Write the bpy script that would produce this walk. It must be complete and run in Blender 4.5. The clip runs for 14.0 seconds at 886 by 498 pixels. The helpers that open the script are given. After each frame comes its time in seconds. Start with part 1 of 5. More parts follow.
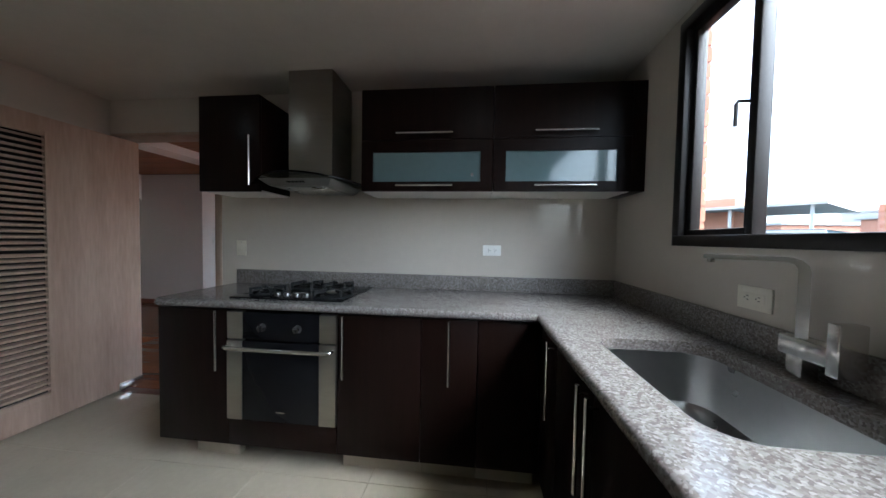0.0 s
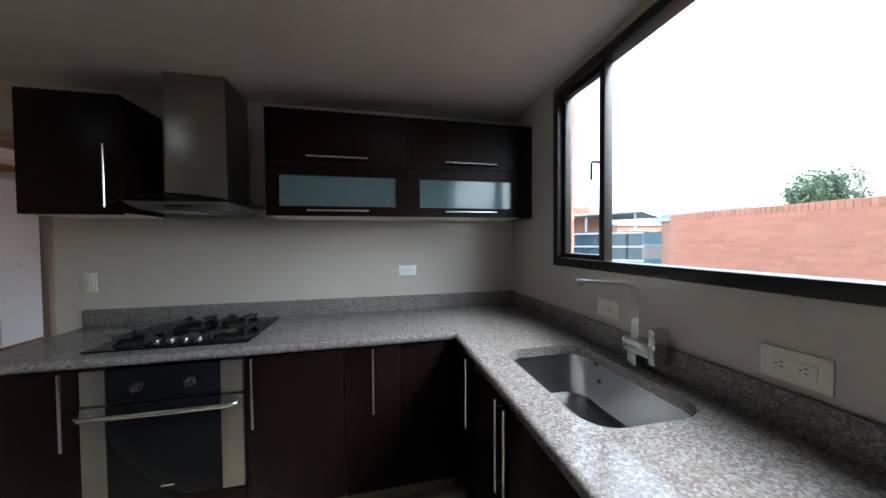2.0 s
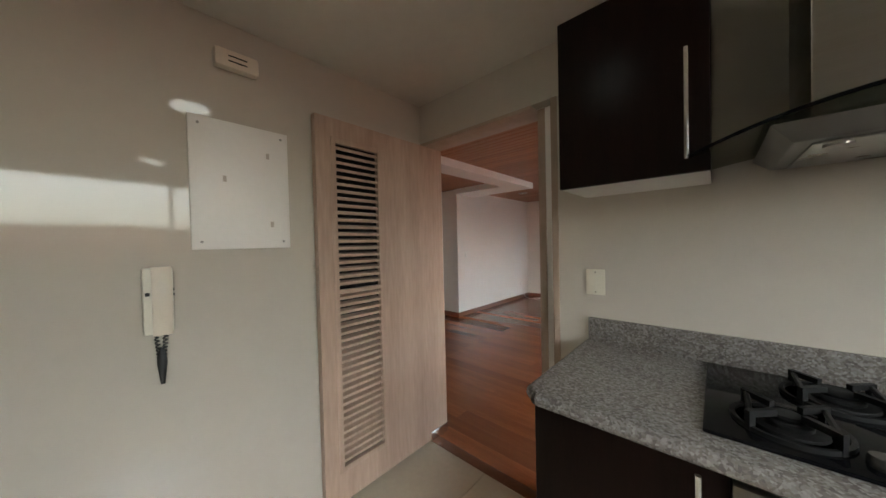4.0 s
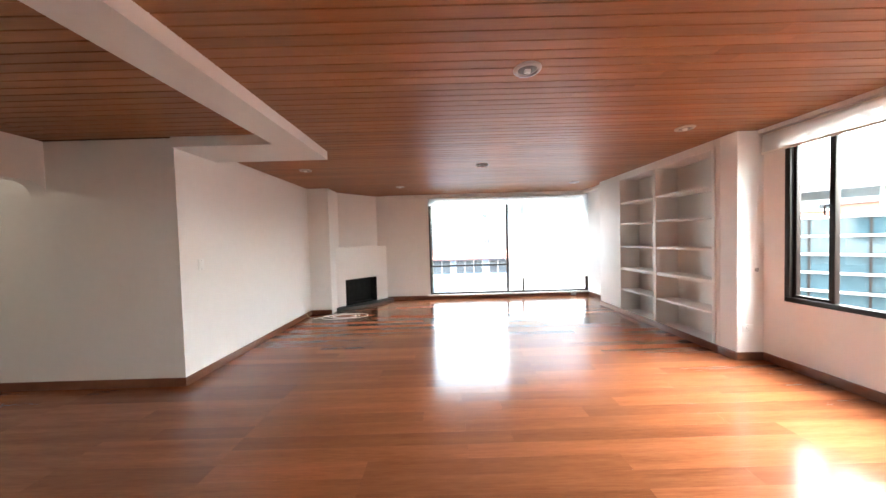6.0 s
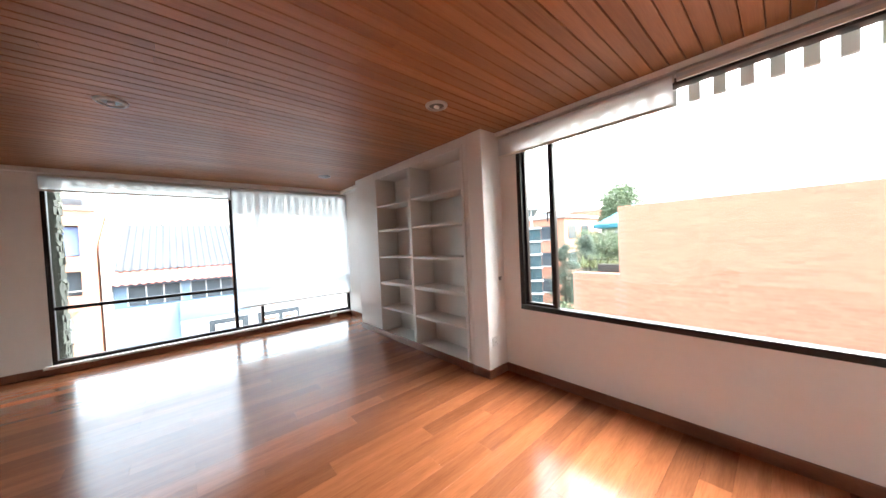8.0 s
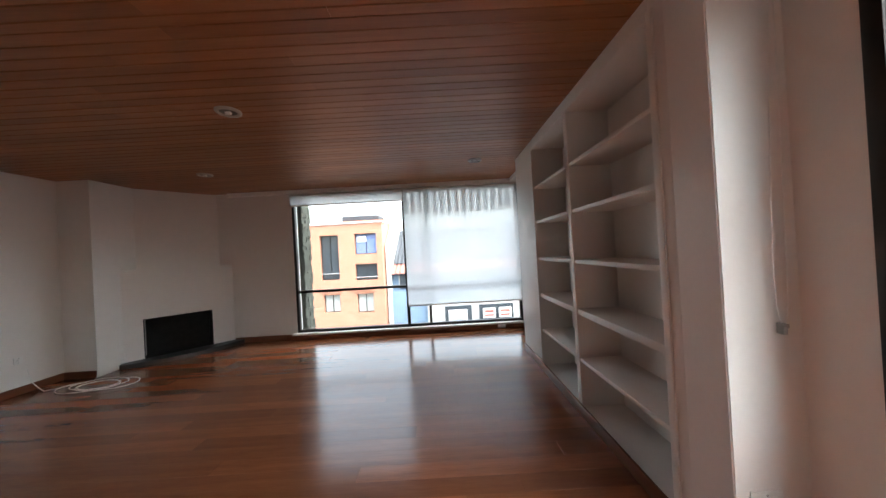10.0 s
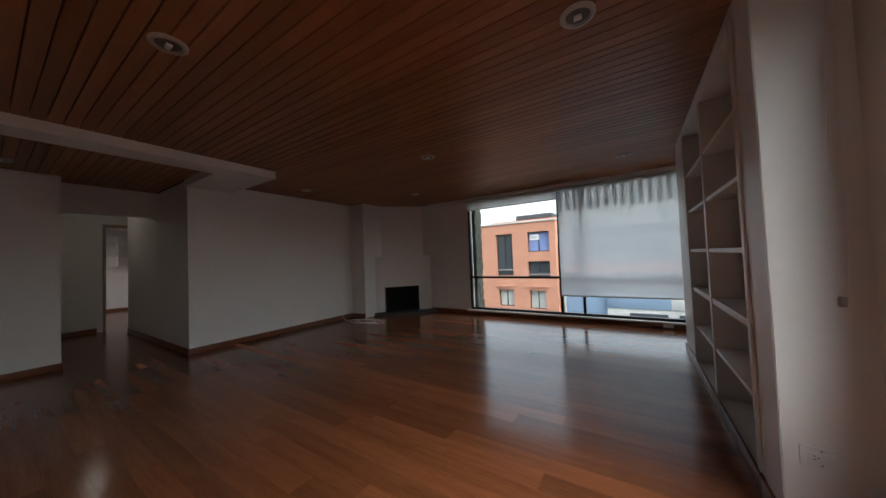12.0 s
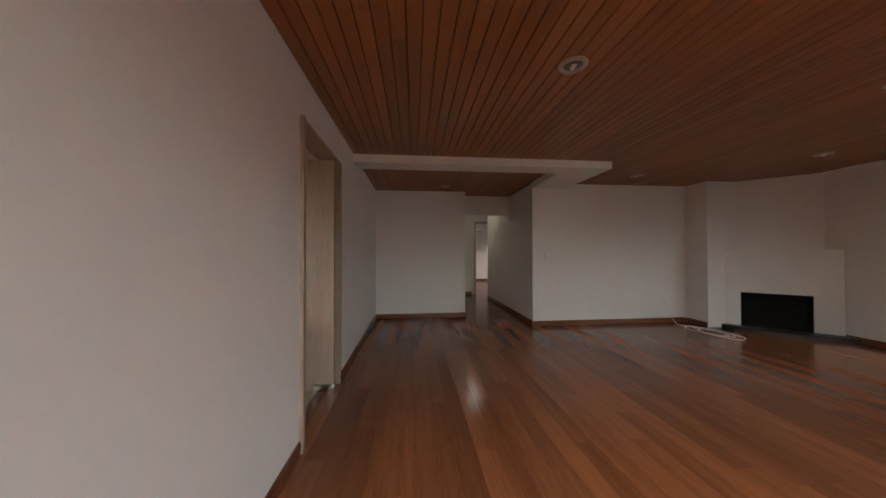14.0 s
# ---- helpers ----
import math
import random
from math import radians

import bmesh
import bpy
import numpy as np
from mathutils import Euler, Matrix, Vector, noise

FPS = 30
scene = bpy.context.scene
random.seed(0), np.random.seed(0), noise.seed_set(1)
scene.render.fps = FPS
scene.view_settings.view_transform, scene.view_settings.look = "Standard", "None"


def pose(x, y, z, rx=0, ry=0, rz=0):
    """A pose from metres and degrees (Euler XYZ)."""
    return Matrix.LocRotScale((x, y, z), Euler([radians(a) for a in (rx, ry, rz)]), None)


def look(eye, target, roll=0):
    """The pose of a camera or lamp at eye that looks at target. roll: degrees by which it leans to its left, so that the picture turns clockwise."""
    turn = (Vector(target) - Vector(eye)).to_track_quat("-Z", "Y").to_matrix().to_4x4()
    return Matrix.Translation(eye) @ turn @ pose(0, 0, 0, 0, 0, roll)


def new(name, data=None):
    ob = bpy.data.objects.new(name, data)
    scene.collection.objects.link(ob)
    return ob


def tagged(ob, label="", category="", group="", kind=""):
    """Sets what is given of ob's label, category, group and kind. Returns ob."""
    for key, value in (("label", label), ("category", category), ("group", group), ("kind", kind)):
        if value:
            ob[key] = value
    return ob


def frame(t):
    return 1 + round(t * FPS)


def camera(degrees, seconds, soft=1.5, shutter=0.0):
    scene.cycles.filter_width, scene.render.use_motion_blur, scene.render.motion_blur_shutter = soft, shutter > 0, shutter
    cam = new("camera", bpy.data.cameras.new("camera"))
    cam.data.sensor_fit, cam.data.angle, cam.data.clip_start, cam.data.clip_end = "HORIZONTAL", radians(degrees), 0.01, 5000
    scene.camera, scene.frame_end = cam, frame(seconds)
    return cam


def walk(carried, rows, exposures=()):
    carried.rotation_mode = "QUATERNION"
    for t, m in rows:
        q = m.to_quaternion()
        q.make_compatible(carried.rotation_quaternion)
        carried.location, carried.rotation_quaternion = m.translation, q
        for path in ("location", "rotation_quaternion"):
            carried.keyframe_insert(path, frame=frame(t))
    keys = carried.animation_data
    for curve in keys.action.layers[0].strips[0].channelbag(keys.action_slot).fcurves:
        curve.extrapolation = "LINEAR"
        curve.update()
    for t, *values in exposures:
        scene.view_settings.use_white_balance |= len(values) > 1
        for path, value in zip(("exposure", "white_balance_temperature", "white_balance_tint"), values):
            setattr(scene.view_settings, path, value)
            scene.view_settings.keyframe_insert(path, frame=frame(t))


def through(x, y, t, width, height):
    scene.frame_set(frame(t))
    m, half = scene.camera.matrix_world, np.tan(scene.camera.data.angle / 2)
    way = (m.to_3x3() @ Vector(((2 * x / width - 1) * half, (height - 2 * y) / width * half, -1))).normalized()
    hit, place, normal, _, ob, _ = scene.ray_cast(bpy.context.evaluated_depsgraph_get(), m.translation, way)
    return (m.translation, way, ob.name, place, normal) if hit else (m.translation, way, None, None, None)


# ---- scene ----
cam = camera(112.1, 14.0)
PATH = [
    (0, (-0.904, -2.029, 1.247), (-1.116, -0.042, 1.18), 1.0),
    (0.5, (-0.968, -2.146, 1.343), (-0.535, -0.194, 1.282), 0.7),
    (1, (-0.986, -2.204, 1.358), (-0.25, -0.345, 1.318), 0.1),
    (1.5, (-0.992, -2.2, 1.35), (-0.247, -0.345, 1.321), -0.5),
    (2, (-0.984, -2.097, 1.372), (-0.565, -0.142, 1.324), -0.5),
    (2.5, (-1.087, -1.918, 1.358), (-1.23, 0.076, 1.317), -0.8),
    (2.6, (-1.141, -1.884, 1.344), (-1.4, 0.099, 1.31), -0.7),
    (3, (-1.404, -1.719, 1.351), (-2.157, 0.133, 1.319), -1.0),
    (3.5, (-1.785, -1.582, 1.338), (-2.908, 0.073, 1.309), -1.2),
    (3.6, (-1.861, -1.548, 1.34), (-3.028, 0.076, 1.311), -1.2),
    (4.2, (-2.42, -1.31, 1.335), (-3.809, 0.129, 1.295), -1.4),
    (4.7, (-2.85, -1.02, 1.325), (-4.188, 0.466, 1.280), -1.5),
    (5.2, (-3.13, -0.68, 1.31), (-4.100, 1.069, 1.260), -1.7),
    (5.8, (-3.235, -0.204, 1.297), (-3.454, 1.784, 1.24), -1.8),
    (6, (-3.225, -0.037, 1.296), (-3.22, 1.962, 1.238), -1.6),
    (6.1, (-3.211, 0.047, 1.288), (-3.104, 2.043, 1.223), -1.7),
    (6.5, (-3.111, 0.33, 1.295), (-2.595, 2.261, 1.223), -1.8),
    (7, (-2.921, 0.645, 1.281), (-1.975, 2.407, 1.217), -1.7),
    (7.2, (-2.809, 0.786, 1.309), (-1.763, 2.488, 1.228), -1.9),
    (7.8, (-2.47, 1.06, 1.295), (-1.171, 2.581, 1.235), -2.3),
    (8.4, (-2.14, 1.32, 1.287), (-0.815, 2.818, 1.247), -2.8),
    (8.9, (-1.87, 1.53, 1.28), (-0.825, 3.235, 1.260), -3.1),
    (9.3, (-1.635, 1.721, 1.276), (-1.019, 3.624, 1.27), -3.3),
    (9.5, (-1.494, 1.839, 1.271), (-1.048, 3.789, 1.257), -3.3),
    (10, (-1.217, 1.929, 1.239), (-1.206, 3.929, 1.253), -3.2),
    (10.5, (-1.061, 1.822, 1.223), (-1.418, 3.79, 1.252), -3.1),
    (11, (-0.913, 1.541, 1.176), (-1.557, 3.434, 1.227), -2.8),
    (11.5, (-0.76, 1.323, 1.144), (-1.601, 3.137, 1.204), -2.7),
    (12, (-0.71, 1.235, 1.13), (-1.788, 2.918, 1.192), -2.3),
    (12.5, (-0.794, 1.19, 1.156), (-2.191, 2.62, 1.212), -1.6),
    (13, (-0.914, 1.086, 1.191), (-2.657, 2.066, 1.235), -0.8),
    (13.2, (-0.988, 1.004, 1.194), (-2.821, 1.804, 1.231), -0.9),
    (13.5, (-0.985, 0.941, 1.207), (-2.925, 1.428, 1.235), -0.1),
    (14, (-1.019, 0.824, 1.193), (-3.01, 1.02, 1.212), -0.1),
]
EXPOSURES = [
    (0.0, 3.15, 5600, 10), (0.5, 3.1, 5650, 10), (1.0, 3.1, 5650, 10), (2.0, 3.1, 5700, 10), (2.6, 3.05, 5900, 9), (3.0, 3.0, 6300, 9), (3.6, 3.48, 6500, 9), (4.6, 4.3, 6750, 10), (5.8, 4.8, 6650, 10),
    (6.5, 4.85, 6550, 10), (7.2, 4.3, 6550, 10), (9.3, 3.75, 6550, 10), (10.0, 3.1, 6550, 10), (11.0, 2.45, 6550, 10), (12.0, 1.8, 6500, 10), (12.5, 1.75, 6650, 10),
    (13.2, 1.9, 6850, 10), (14.0, 2.95, 6950, 10),
]
walk(cam, [(t, look(eye, target, roll)) for t, eye, target, roll in PATH], EXPOSURES)

# ---- light ----
world = bpy.data.worlds.new("overcast")
scene.world = world
world.use_nodes = True
wn = world.node_tree.nodes
wl = world.node_tree.links
sky = wn.new("ShaderNodeTexSky")
sky.sky_type, sky.sun_disc = "NISHITA", False
sky.sun_elevation, sky.sun_rotation = radians(57), radians(116)
sky.dust_density, sky.air_density, sky.ozone_density = 4.0, 1.2, 1.0
hs = wn.new("ShaderNodeHueSaturation")
hs.inputs["Saturation"].default_value = 0.48
wl.new(sky.outputs[0], hs.inputs["Color"])
wl.new(hs.outputs[0], wn["Background"].inputs[0])
wn["Background"].inputs[1].default_value = 0.15
sun = new("sun", bpy.data.lights.new("sun", "SUN"))
sun.data.energy, sun.data.angle, sun.data.color = 1.0, radians(80), (0.92, 0.965, 1.0)
sun.matrix_world = look((5.0, -2.5, 8.6), (0, 0, 0))


# ---- materials ----
def mat(name, color, rough=0.5, metal=0.0, vary=0.12, scale=6.0, bump=0.0, bscale=60.0, stretch=(1, 1, 1), island=0.0, obj_random=0.0, color2=None, spec=0.5, coat=0.0, rvary=0.1):
    """Principled surface with colour variation at two scales and fine relief."""
    m = bpy.data.materials.new(name)
    m.use_nodes = True
    n, l = m.node_tree.nodes, m.node_tree.links
    p = n["Principled BSDF"]
    p.inputs["Roughness"].default_value, p.inputs["Metallic"].default_value = rough, metal
    p.inputs["Specular IOR Level"].default_value, p.inputs["Coat Weight"].default_value = spec, coat
    p.inputs["Coat Roughness"].default_value = 0.06
    tc = n.new("ShaderNodeTexCoord")
    mp = n.new("ShaderNodeMapping")
    mp.inputs["Scale"].default_value = stretch
    l.new(tc.outputs["Object"], mp.inputs["Vector"])
    vec = mp.outputs[0]
    if obj_random or island:
        src = n.new("ShaderNodeObjectInfo").outputs["Random"] if obj_random else n.new("ShaderNodeNewGeometry").outputs["Random Per Island"]
        sc = n.new("ShaderNodeVectorMath")
        sc.operation = "SCALE"
        sc.inputs[0].default_value = (31, 17, 23)
        l.new(src, sc.inputs["Scale"])
        ad = n.new("ShaderNodeVectorMath")
        l.new(vec, ad.inputs[0])
        l.new(sc.outputs[0], ad.inputs[1])
        vec = ad.outputs[0]
    big, fine = n.new("ShaderNodeTexNoise"), n.new("ShaderNodeTexNoise")
    big.inputs["Scale"].default_value, fine.inputs["Scale"].default_value = scale, scale * 9
    big.inputs["Detail"].default_value, fine.inputs["Detail"].default_value = 3, 4
    l.new(vec, big.inputs["Vector"])
    l.new(vec, fine.inputs["Vector"])
    mixf = n.new("ShaderNodeMix")
    mixf.inputs[0].default_value = 0.45
    l.new(big.outputs["Fac"], mixf.inputs[2])
    l.new(fine.outputs["Fac"], mixf.inputs[3])
    ramp = n.new("ShaderNodeMapRange")
    ramp.inputs[1].default_value, ramp.inputs[2].default_value = 0.3, 0.7
    l.new(mixf.outputs[0], ramp.inputs[0])
    mc = n.new("ShaderNodeMix")
    mc.data_type = "RGBA"
    c2 = color2 or tuple(c * (1 - vary) for c in color)
    c1 = color if color2 else tuple(min(1, c * (1 + vary)) for c in color)
    mc.inputs[6].default_value, mc.inputs[7].default_value = (*c1, 1), (*c2, 1)
    l.new(ramp.outputs[0], mc.inputs[0])
    out = mc.outputs[2]
    if obj_random or island:
        hv = n.new("ShaderNodeHueSaturation")
        mr = n.new("ShaderNodeMapRange")
        amt = obj_random or island
        mr.inputs[3].default_value, mr.inputs[4].default_value = 1 - amt, 1 + amt
        l.new(src, mr.inputs[0])
        l.new(mr.outputs[0], hv.inputs["Value"])
        l.new(out, hv.inputs["Color"])
        out = hv.outputs[0]
    l.new(out, p.inputs["Base Color"])
    rr = n.new("ShaderNodeMapRange")
    rr.inputs[3].default_value, rr.inputs[4].default_value = rough * (1 - rvary), min(1, rough * (1 + 2 * rvary))
    l.new(big.outputs["Fac"], rr.inputs[0])
    l.new(rr.outputs[0], p.inputs["Roughness"])
    if bump:
        bt = n.new("ShaderNodeTexNoise")
        bt.inputs["Scale"].default_value, bt.inputs["Detail"].default_value = bscale, 3
        l.new(vec, bt.inputs["Vector"])
        bp = n.new("ShaderNodeBump")
        bp.inputs["Strength"].default_value, bp.inputs["Distance"].default_value = 1.0, bump
        l.new(bt.outputs["Fac"], bp.inputs["Height"])
        l.new(bp.outputs[0], p.inputs["Normal"])
    return m


def glass_mat(name, color=(0.95, 0.98, 0.97), rough=0.0, ior=1.45):
    """Thin pane: clear transmission with a mirror-like share."""
    m = bpy.data.materials.new(name)
    m.use_nodes = True
    n, l = m.node_tree.nodes, m.node_tree.links
    n.remove(n["Principled BSDF"])
    tr, gl, mx, lw = n.new("ShaderNodeBsdfTransparent"), n.new("ShaderNodeBsdfGlossy"), n.new("ShaderNodeMixShader"), n.new("ShaderNodeLayerWeight")
    tr.inputs[0].default_value = (*color, 1)
    gl.inputs["Roughness"].default_value = 0.02
    lw.inputs[0].default_value = 0.5
    pw, ml = n.new("ShaderNodeMath"), n.new("ShaderNodeMath")
    pw.operation, pw.inputs[1].default_value = "POWER", 5.0
    ml.operation, ml.inputs[1].default_value, ml.inputs[2].default_value = "MULTIPLY_ADD", 0.8, 0.03
    l.new(lw.outputs["Facing"], pw.inputs[0])
    l.new(pw.outputs[0], ml.inputs[0])
    l.new(ml.outputs[0], mx.inputs[0])
    l.new(tr.outputs[0], mx.inputs[1])
    l.new(gl.outputs[0], mx.inputs[2])
    l.new(mx.outputs[0], n["Material Output"].inputs[0])
    return m


def cloth_mat(name, color, see=0.1, through=0.5):
    """Woven screen fabric: partly scattering, partly letting light pass."""
    m = bpy.data.materials.new(name)
    m.use_nodes = True
    n, l = m.node_tree.nodes, m.node_tree.links
    n.remove(n["Principled BSDF"])
    di, tl, tp = n.new("ShaderNodeBsdfDiffuse"), n.new("ShaderNodeBsdfTranslucent"), n.new("ShaderNodeBsdfTransparent")
    wv = n.new("ShaderNodeTexNoise")
    wv.inputs["Scale"].default_value = 180
    tc = n.new("ShaderNodeTexCoord")
    l.new(tc.outputs["Object"], wv.inputs["Vector"])
    mc = n.new("ShaderNodeMix")
    mc.data_type = "RGBA"
    mc.inputs[6].default_value, mc.inputs[7].default_value = (*color, 1), (*(c * 0.85 for c in color), 1)
    l.new(wv.outputs[0], mc.inputs[0])
    for s in (di, tl):
        l.new(mc.outputs[2], s.inputs[0])
    a, b = n.new("ShaderNodeMixShader"), n.new("ShaderNodeMixShader")
    a.inputs[0].default_value, b.inputs[0].default_value = through, see
    l.new(di.outputs[0], a.inputs[1])
    l.new(tl.outputs[0], a.inputs[2])
    l.new(a.outputs[0], b.inputs[1])
    l.new(tp.outputs[0], b.inputs[2])
    l.new(b.outputs[0], n["Material Output"].inputs[0])
    return m


def lamp_mat(name, color, strength):
    m = bpy.data.materials.new(name)
    m.use_nodes = True
    p = m.node_tree.nodes["Principled BSDF"]
    p.inputs["Base Color"].default_value = (0.9, 0.9, 0.88, 1)
    p.inputs["Emission Color"].default_value, p.inputs["Emission Strength"].default_value = (*color, 1), strength
    return m


def granite_mat():
    m = mat("granite", (0.19, 0.178, 0.165), 0.09, vary=0.2, scale=9, rvary=0.3, spec=0.35)
    n, l = m.node_tree.nodes, m.node_tree.links
    p = n["Principled BSDF"]
    vo = n.new("ShaderNodeTexVoronoi")
    vo.inputs["Scale"].default_value = 185
    tc = n.new("ShaderNodeTexCoord")
    l.new(tc.outputs["Object"], vo.inputs["Vector"])
    rp = n.new("ShaderNodeValToRGB")
    e = rp.color_ramp.elements
    e[0].position, e[0].color = 0.0, (0.05, 0.042, 0.036, 1)
    e[1].position, e[1].color = 1.0, (0.40, 0.385, 0.365, 1)
    for pos, c in ((0.22, (0.11, 0.085, 0.068, 1)), (0.4, (0.175, 0.15, 0.128, 1)), (0.72, (0.245, 0.232, 0.22, 1))):
        k = e.new(pos)
        k.color = c
    sep = n.new("ShaderNodeSeparateColor")
    l.new(vo.outputs["Color"], sep.inputs[0])
    l.new(sep.outputs[0], rp.inputs[0])
    old = p.inputs["Base Color"].links[0].from_socket
    mx = n.new("ShaderNodeMix")
    mx.data_type = "RGBA"
    mx.inputs[0].default_value = 0.48
    l.new(old, mx.inputs[6])
    l.new(rp.outputs[0], mx.inputs[7])
    l.new(mx.outputs[2], p.inputs["Base Color"])
    return m


M_KWALL = mat("kitchen_wall_paint", (0.52, 0.475, 0.41), 0.055, vary=0.03, scale=2, bump=0.0003, bscale=7, spec=0.4)
M_KCEIL = mat("kitchen_ceiling_paint", (0.56, 0.52, 0.46), 0.75, vary=0.04, scale=2, bump=0.0005, bscale=160)
M_KFLOOR = mat("polished_tile", (0.50, 0.44, 0.34), 0.1, vary=0.06, scale=4, obj_random=0.02)
M_GROUT = mat("grout", (0.3, 0.27, 0.22), 0.8)
M_WHITE = mat("white_wall_paint", (0.80, 0.77, 0.735), 0.55, vary=0.025, scale=1.6, bump=0.0006, bscale=120)
M_TRIMW = mat("white_enamel", (0.81, 0.785, 0.75), 0.35, vary=0.025, scale=5, bump=0.0003, bscale=80)
M_FLOOR = mat("red_wood_floor", (0.28, 0.098, 0.040), 0.175, scale=2.2, stretch=(0.5, 7, 7), color2=(0.165, 0.052, 0.021), obj_random=0.26, rvary=0.04, spec=0.5)
M_FLOOR2 = mat("red_wood_floor_far", (0.28, 0.098, 0.040), 0.2, scale=2.2, stretch=(0.5, 7, 7), color2=(0.165, 0.052, 0.021), island=0.2)
M_CEIL = mat("ceiling_boards", (0.37, 0.155, 0.062), 0.38, scale=2.0, stretch=(0.4, 9, 9), color2=(0.26, 0.10, 0.038), island=0.16, bump=0.0003, bscale=8, spec=0.35)
M_GAP = mat("dark_gap", (0.085, 0.038, 0.02), 0.9)
M_BASE = mat("baseboard_wood", (0.20, 0.075, 0.035), 0.3, scale=3, stretch=(3, 3, 9), color2=(0.13, 0.045, 0.02), bump=0.0003)
M_WENGE = mat("wenge_veneer", (0.013, 0.006, 0.0043), 0.36, spec=0.12, scale=3, stretch=(9, 9, 0.6), color2=(0.006, 0.003, 0.0022), bump=0.00025, bscale=14)
M_DOORW = mat("pale_door_wood", (0.52, 0.38, 0.295), 0.42, scale=1.7, stretch=(4.2, 4.2, 0.45), color2=(0.35, 0.24, 0.178), bump=0.0008, bscale=2.5)
M_JAMB = mat("jamb_wood", (0.42, 0.32, 0.25), 0.45, scale=2.2, stretch=(4, 4, 0.5), color2=(0.33, 0.24, 0.18), bump=0.0004, bscale=8)
M_STEEL = mat("brushed_steel", (0.33, 0.31, 0.275), 0.34, 1.0, vary=0.06, scale=2, stretch=(1, 1, 14), bump=0.0001, bscale=40)
M_SINK = mat("sink_steel", (0.43, 0.43, 0.42), 0.27, 1.0, vary=0.05, scale=5)
M_CHROME = mat("satin_chrome", (0.66, 0.65, 0.62), 0.2, 1.0, vary=0.04, scale=8)
M_PLASTI = mat("aged_ivory_plastic", (0.70, 0.62, 0.51), 0.28, vary=0.04, scale=12)
M_KNOB = mat("dark_knob_metal", (0.17, 0.165, 0.16), 0.26, 0.9, vary=0.1, scale=20)
M_BLACKG = mat("black_glass", (0.006, 0.006, 0.007), 0.06, vary=0.1, scale=3, spec=0.12)
M_IRON = mat("cast_iron", (0.011, 0.011, 0.011), 0.5, spec=0.2, vary=0.3, scale=30, bump=0.0004, bscale=200)
# near-black colour that stands in for shade behind louvres and in slots
M_DARK = mat("shade_black", (0.006, 0.006, 0.006), 0.9)
M_FROST = mat("frosted_glass", (0.10, 0.15, 0.157), 0.12, vary=0.05, scale=3, spec=0.7, coat=0.6)
M_CANOPY = glass_mat("hood_glass", (0.62, 0.65, 0.6))
M_GLASS = glass_mat("window_glass")
M_FRAME = mat("bronze_aluminium", (0.022, 0.018, 0.016), 0.38, 0.4, vary=0.2, scale=10, bump=0.0002, bscale=150)
M_PLAST = mat("ivory_plastic", (0.72, 0.68, 0.57), 0.35, vary=0.04, scale=12)
M_PLASTW = mat("white_plastic", (0.8, 0.8, 0.77), 0.3, vary=0.03, scale=12)
M_CLIP = mat("grey_clip_plastic", (0.34, 0.33, 0.31), 0.4, vary=0.08, scale=20)
M_BLACKP = mat("black_plastic", (0.015, 0.015, 0.015), 0.4)
M_SLATE = mat("hearth_slate", (0.025, 0.027, 0.028), 0.35, vary=0.35, scale=9, bump=0.001, bscale=30)
M_SOOT = mat("sooty_brick", (0.012, 0.011, 0.01), 0.95, vary=0.4, scale=12, bump=0.002, bscale=40)
M_BLIND = cloth_mat("screen_fabric", (0.9, 0.91, 0.91), 0.3, 0.78)
M_BLINDT = mat("blind_tube", (0.72, 0.69, 0.64), 0.5, vary=0.03)
M_GRANITE = granite_mat()
M_LED = lamp_mat("led_panel", (0.93, 1.0, 0.94), 0.7)
M_HALL = lamp_mat("hall_lamp", (1.0, 0.97, 0.86), 3.2)
M_BRICK = mat("orange_brick", (0.48, 0.21, 0.135), 0.85, vary=0.16, scale=8, obj_random=0.1, bump=0.002, bscale=60)
M_BRICKJ = mat("orange_brick_joined", (0.48, 0.21, 0.135), 0.85, vary=0.16, scale=8, island=0.1, bump=0.002, bscale=60)
M_MORTAR = mat("mortar", (0.47, 0.24, 0.175), 0.9, vary=0.15, scale=9, bump=0.002)
M_FACADE = mat("orange_facade", (0.50, 0.245, 0.165), 0.85, scale=1.3, stretch=(1, 1, 2.6), color2=(0.36, 0.16, 0.10), bump=0.006, bscale=14)
M_CONC = mat("pale_concrete", (0.42, 0.42, 0.41), 0.85, vary=0.12, scale=1.2, bump=0.002)
M_GREYW = mat("grey_blue_wall", (0.16, 0.235, 0.33), 0.8, vary=0.1, scale=0.8)
M_ROOFG = mat("fibre_cement_roof", (0.05, 0.055, 0.065), 0.8, vary=0.35, scale=0.7, bump=0.003)
M_ROOFR = mat("red_sheet_roof", (0.32, 0.11, 0.085), 0.7, vary=0.2, scale=1.2)
M_STONE = mat("rough_stone", (0.10, 0.105, 0.085), 0.9, vary=0.35, scale=5, obj_random=0.25, bump=0.01, bscale=16)
M_DGLASS = mat("dark_window_glass", (0.05, 0.06, 0.07), 0.08, vary=0.2, scale=0.5)
M_TGLASS = mat("teal_curtain_glass", (0.045, 0.085, 0.10), 0.08, vary=0.3, scale=0.5)
M_CURT = mat("curtained_window", (0.42, 0.44, 0.42), 0.3, vary=0.1, scale=2)
M_BLUEB = mat("blue_blind", (0.16, 0.22, 0.42), 0.5, vary=0.1)
M_ASPH = mat("asphalt", (0.05, 0.05, 0.05), 0.9, vary=0.2, scale=0.5, bump=0.003)
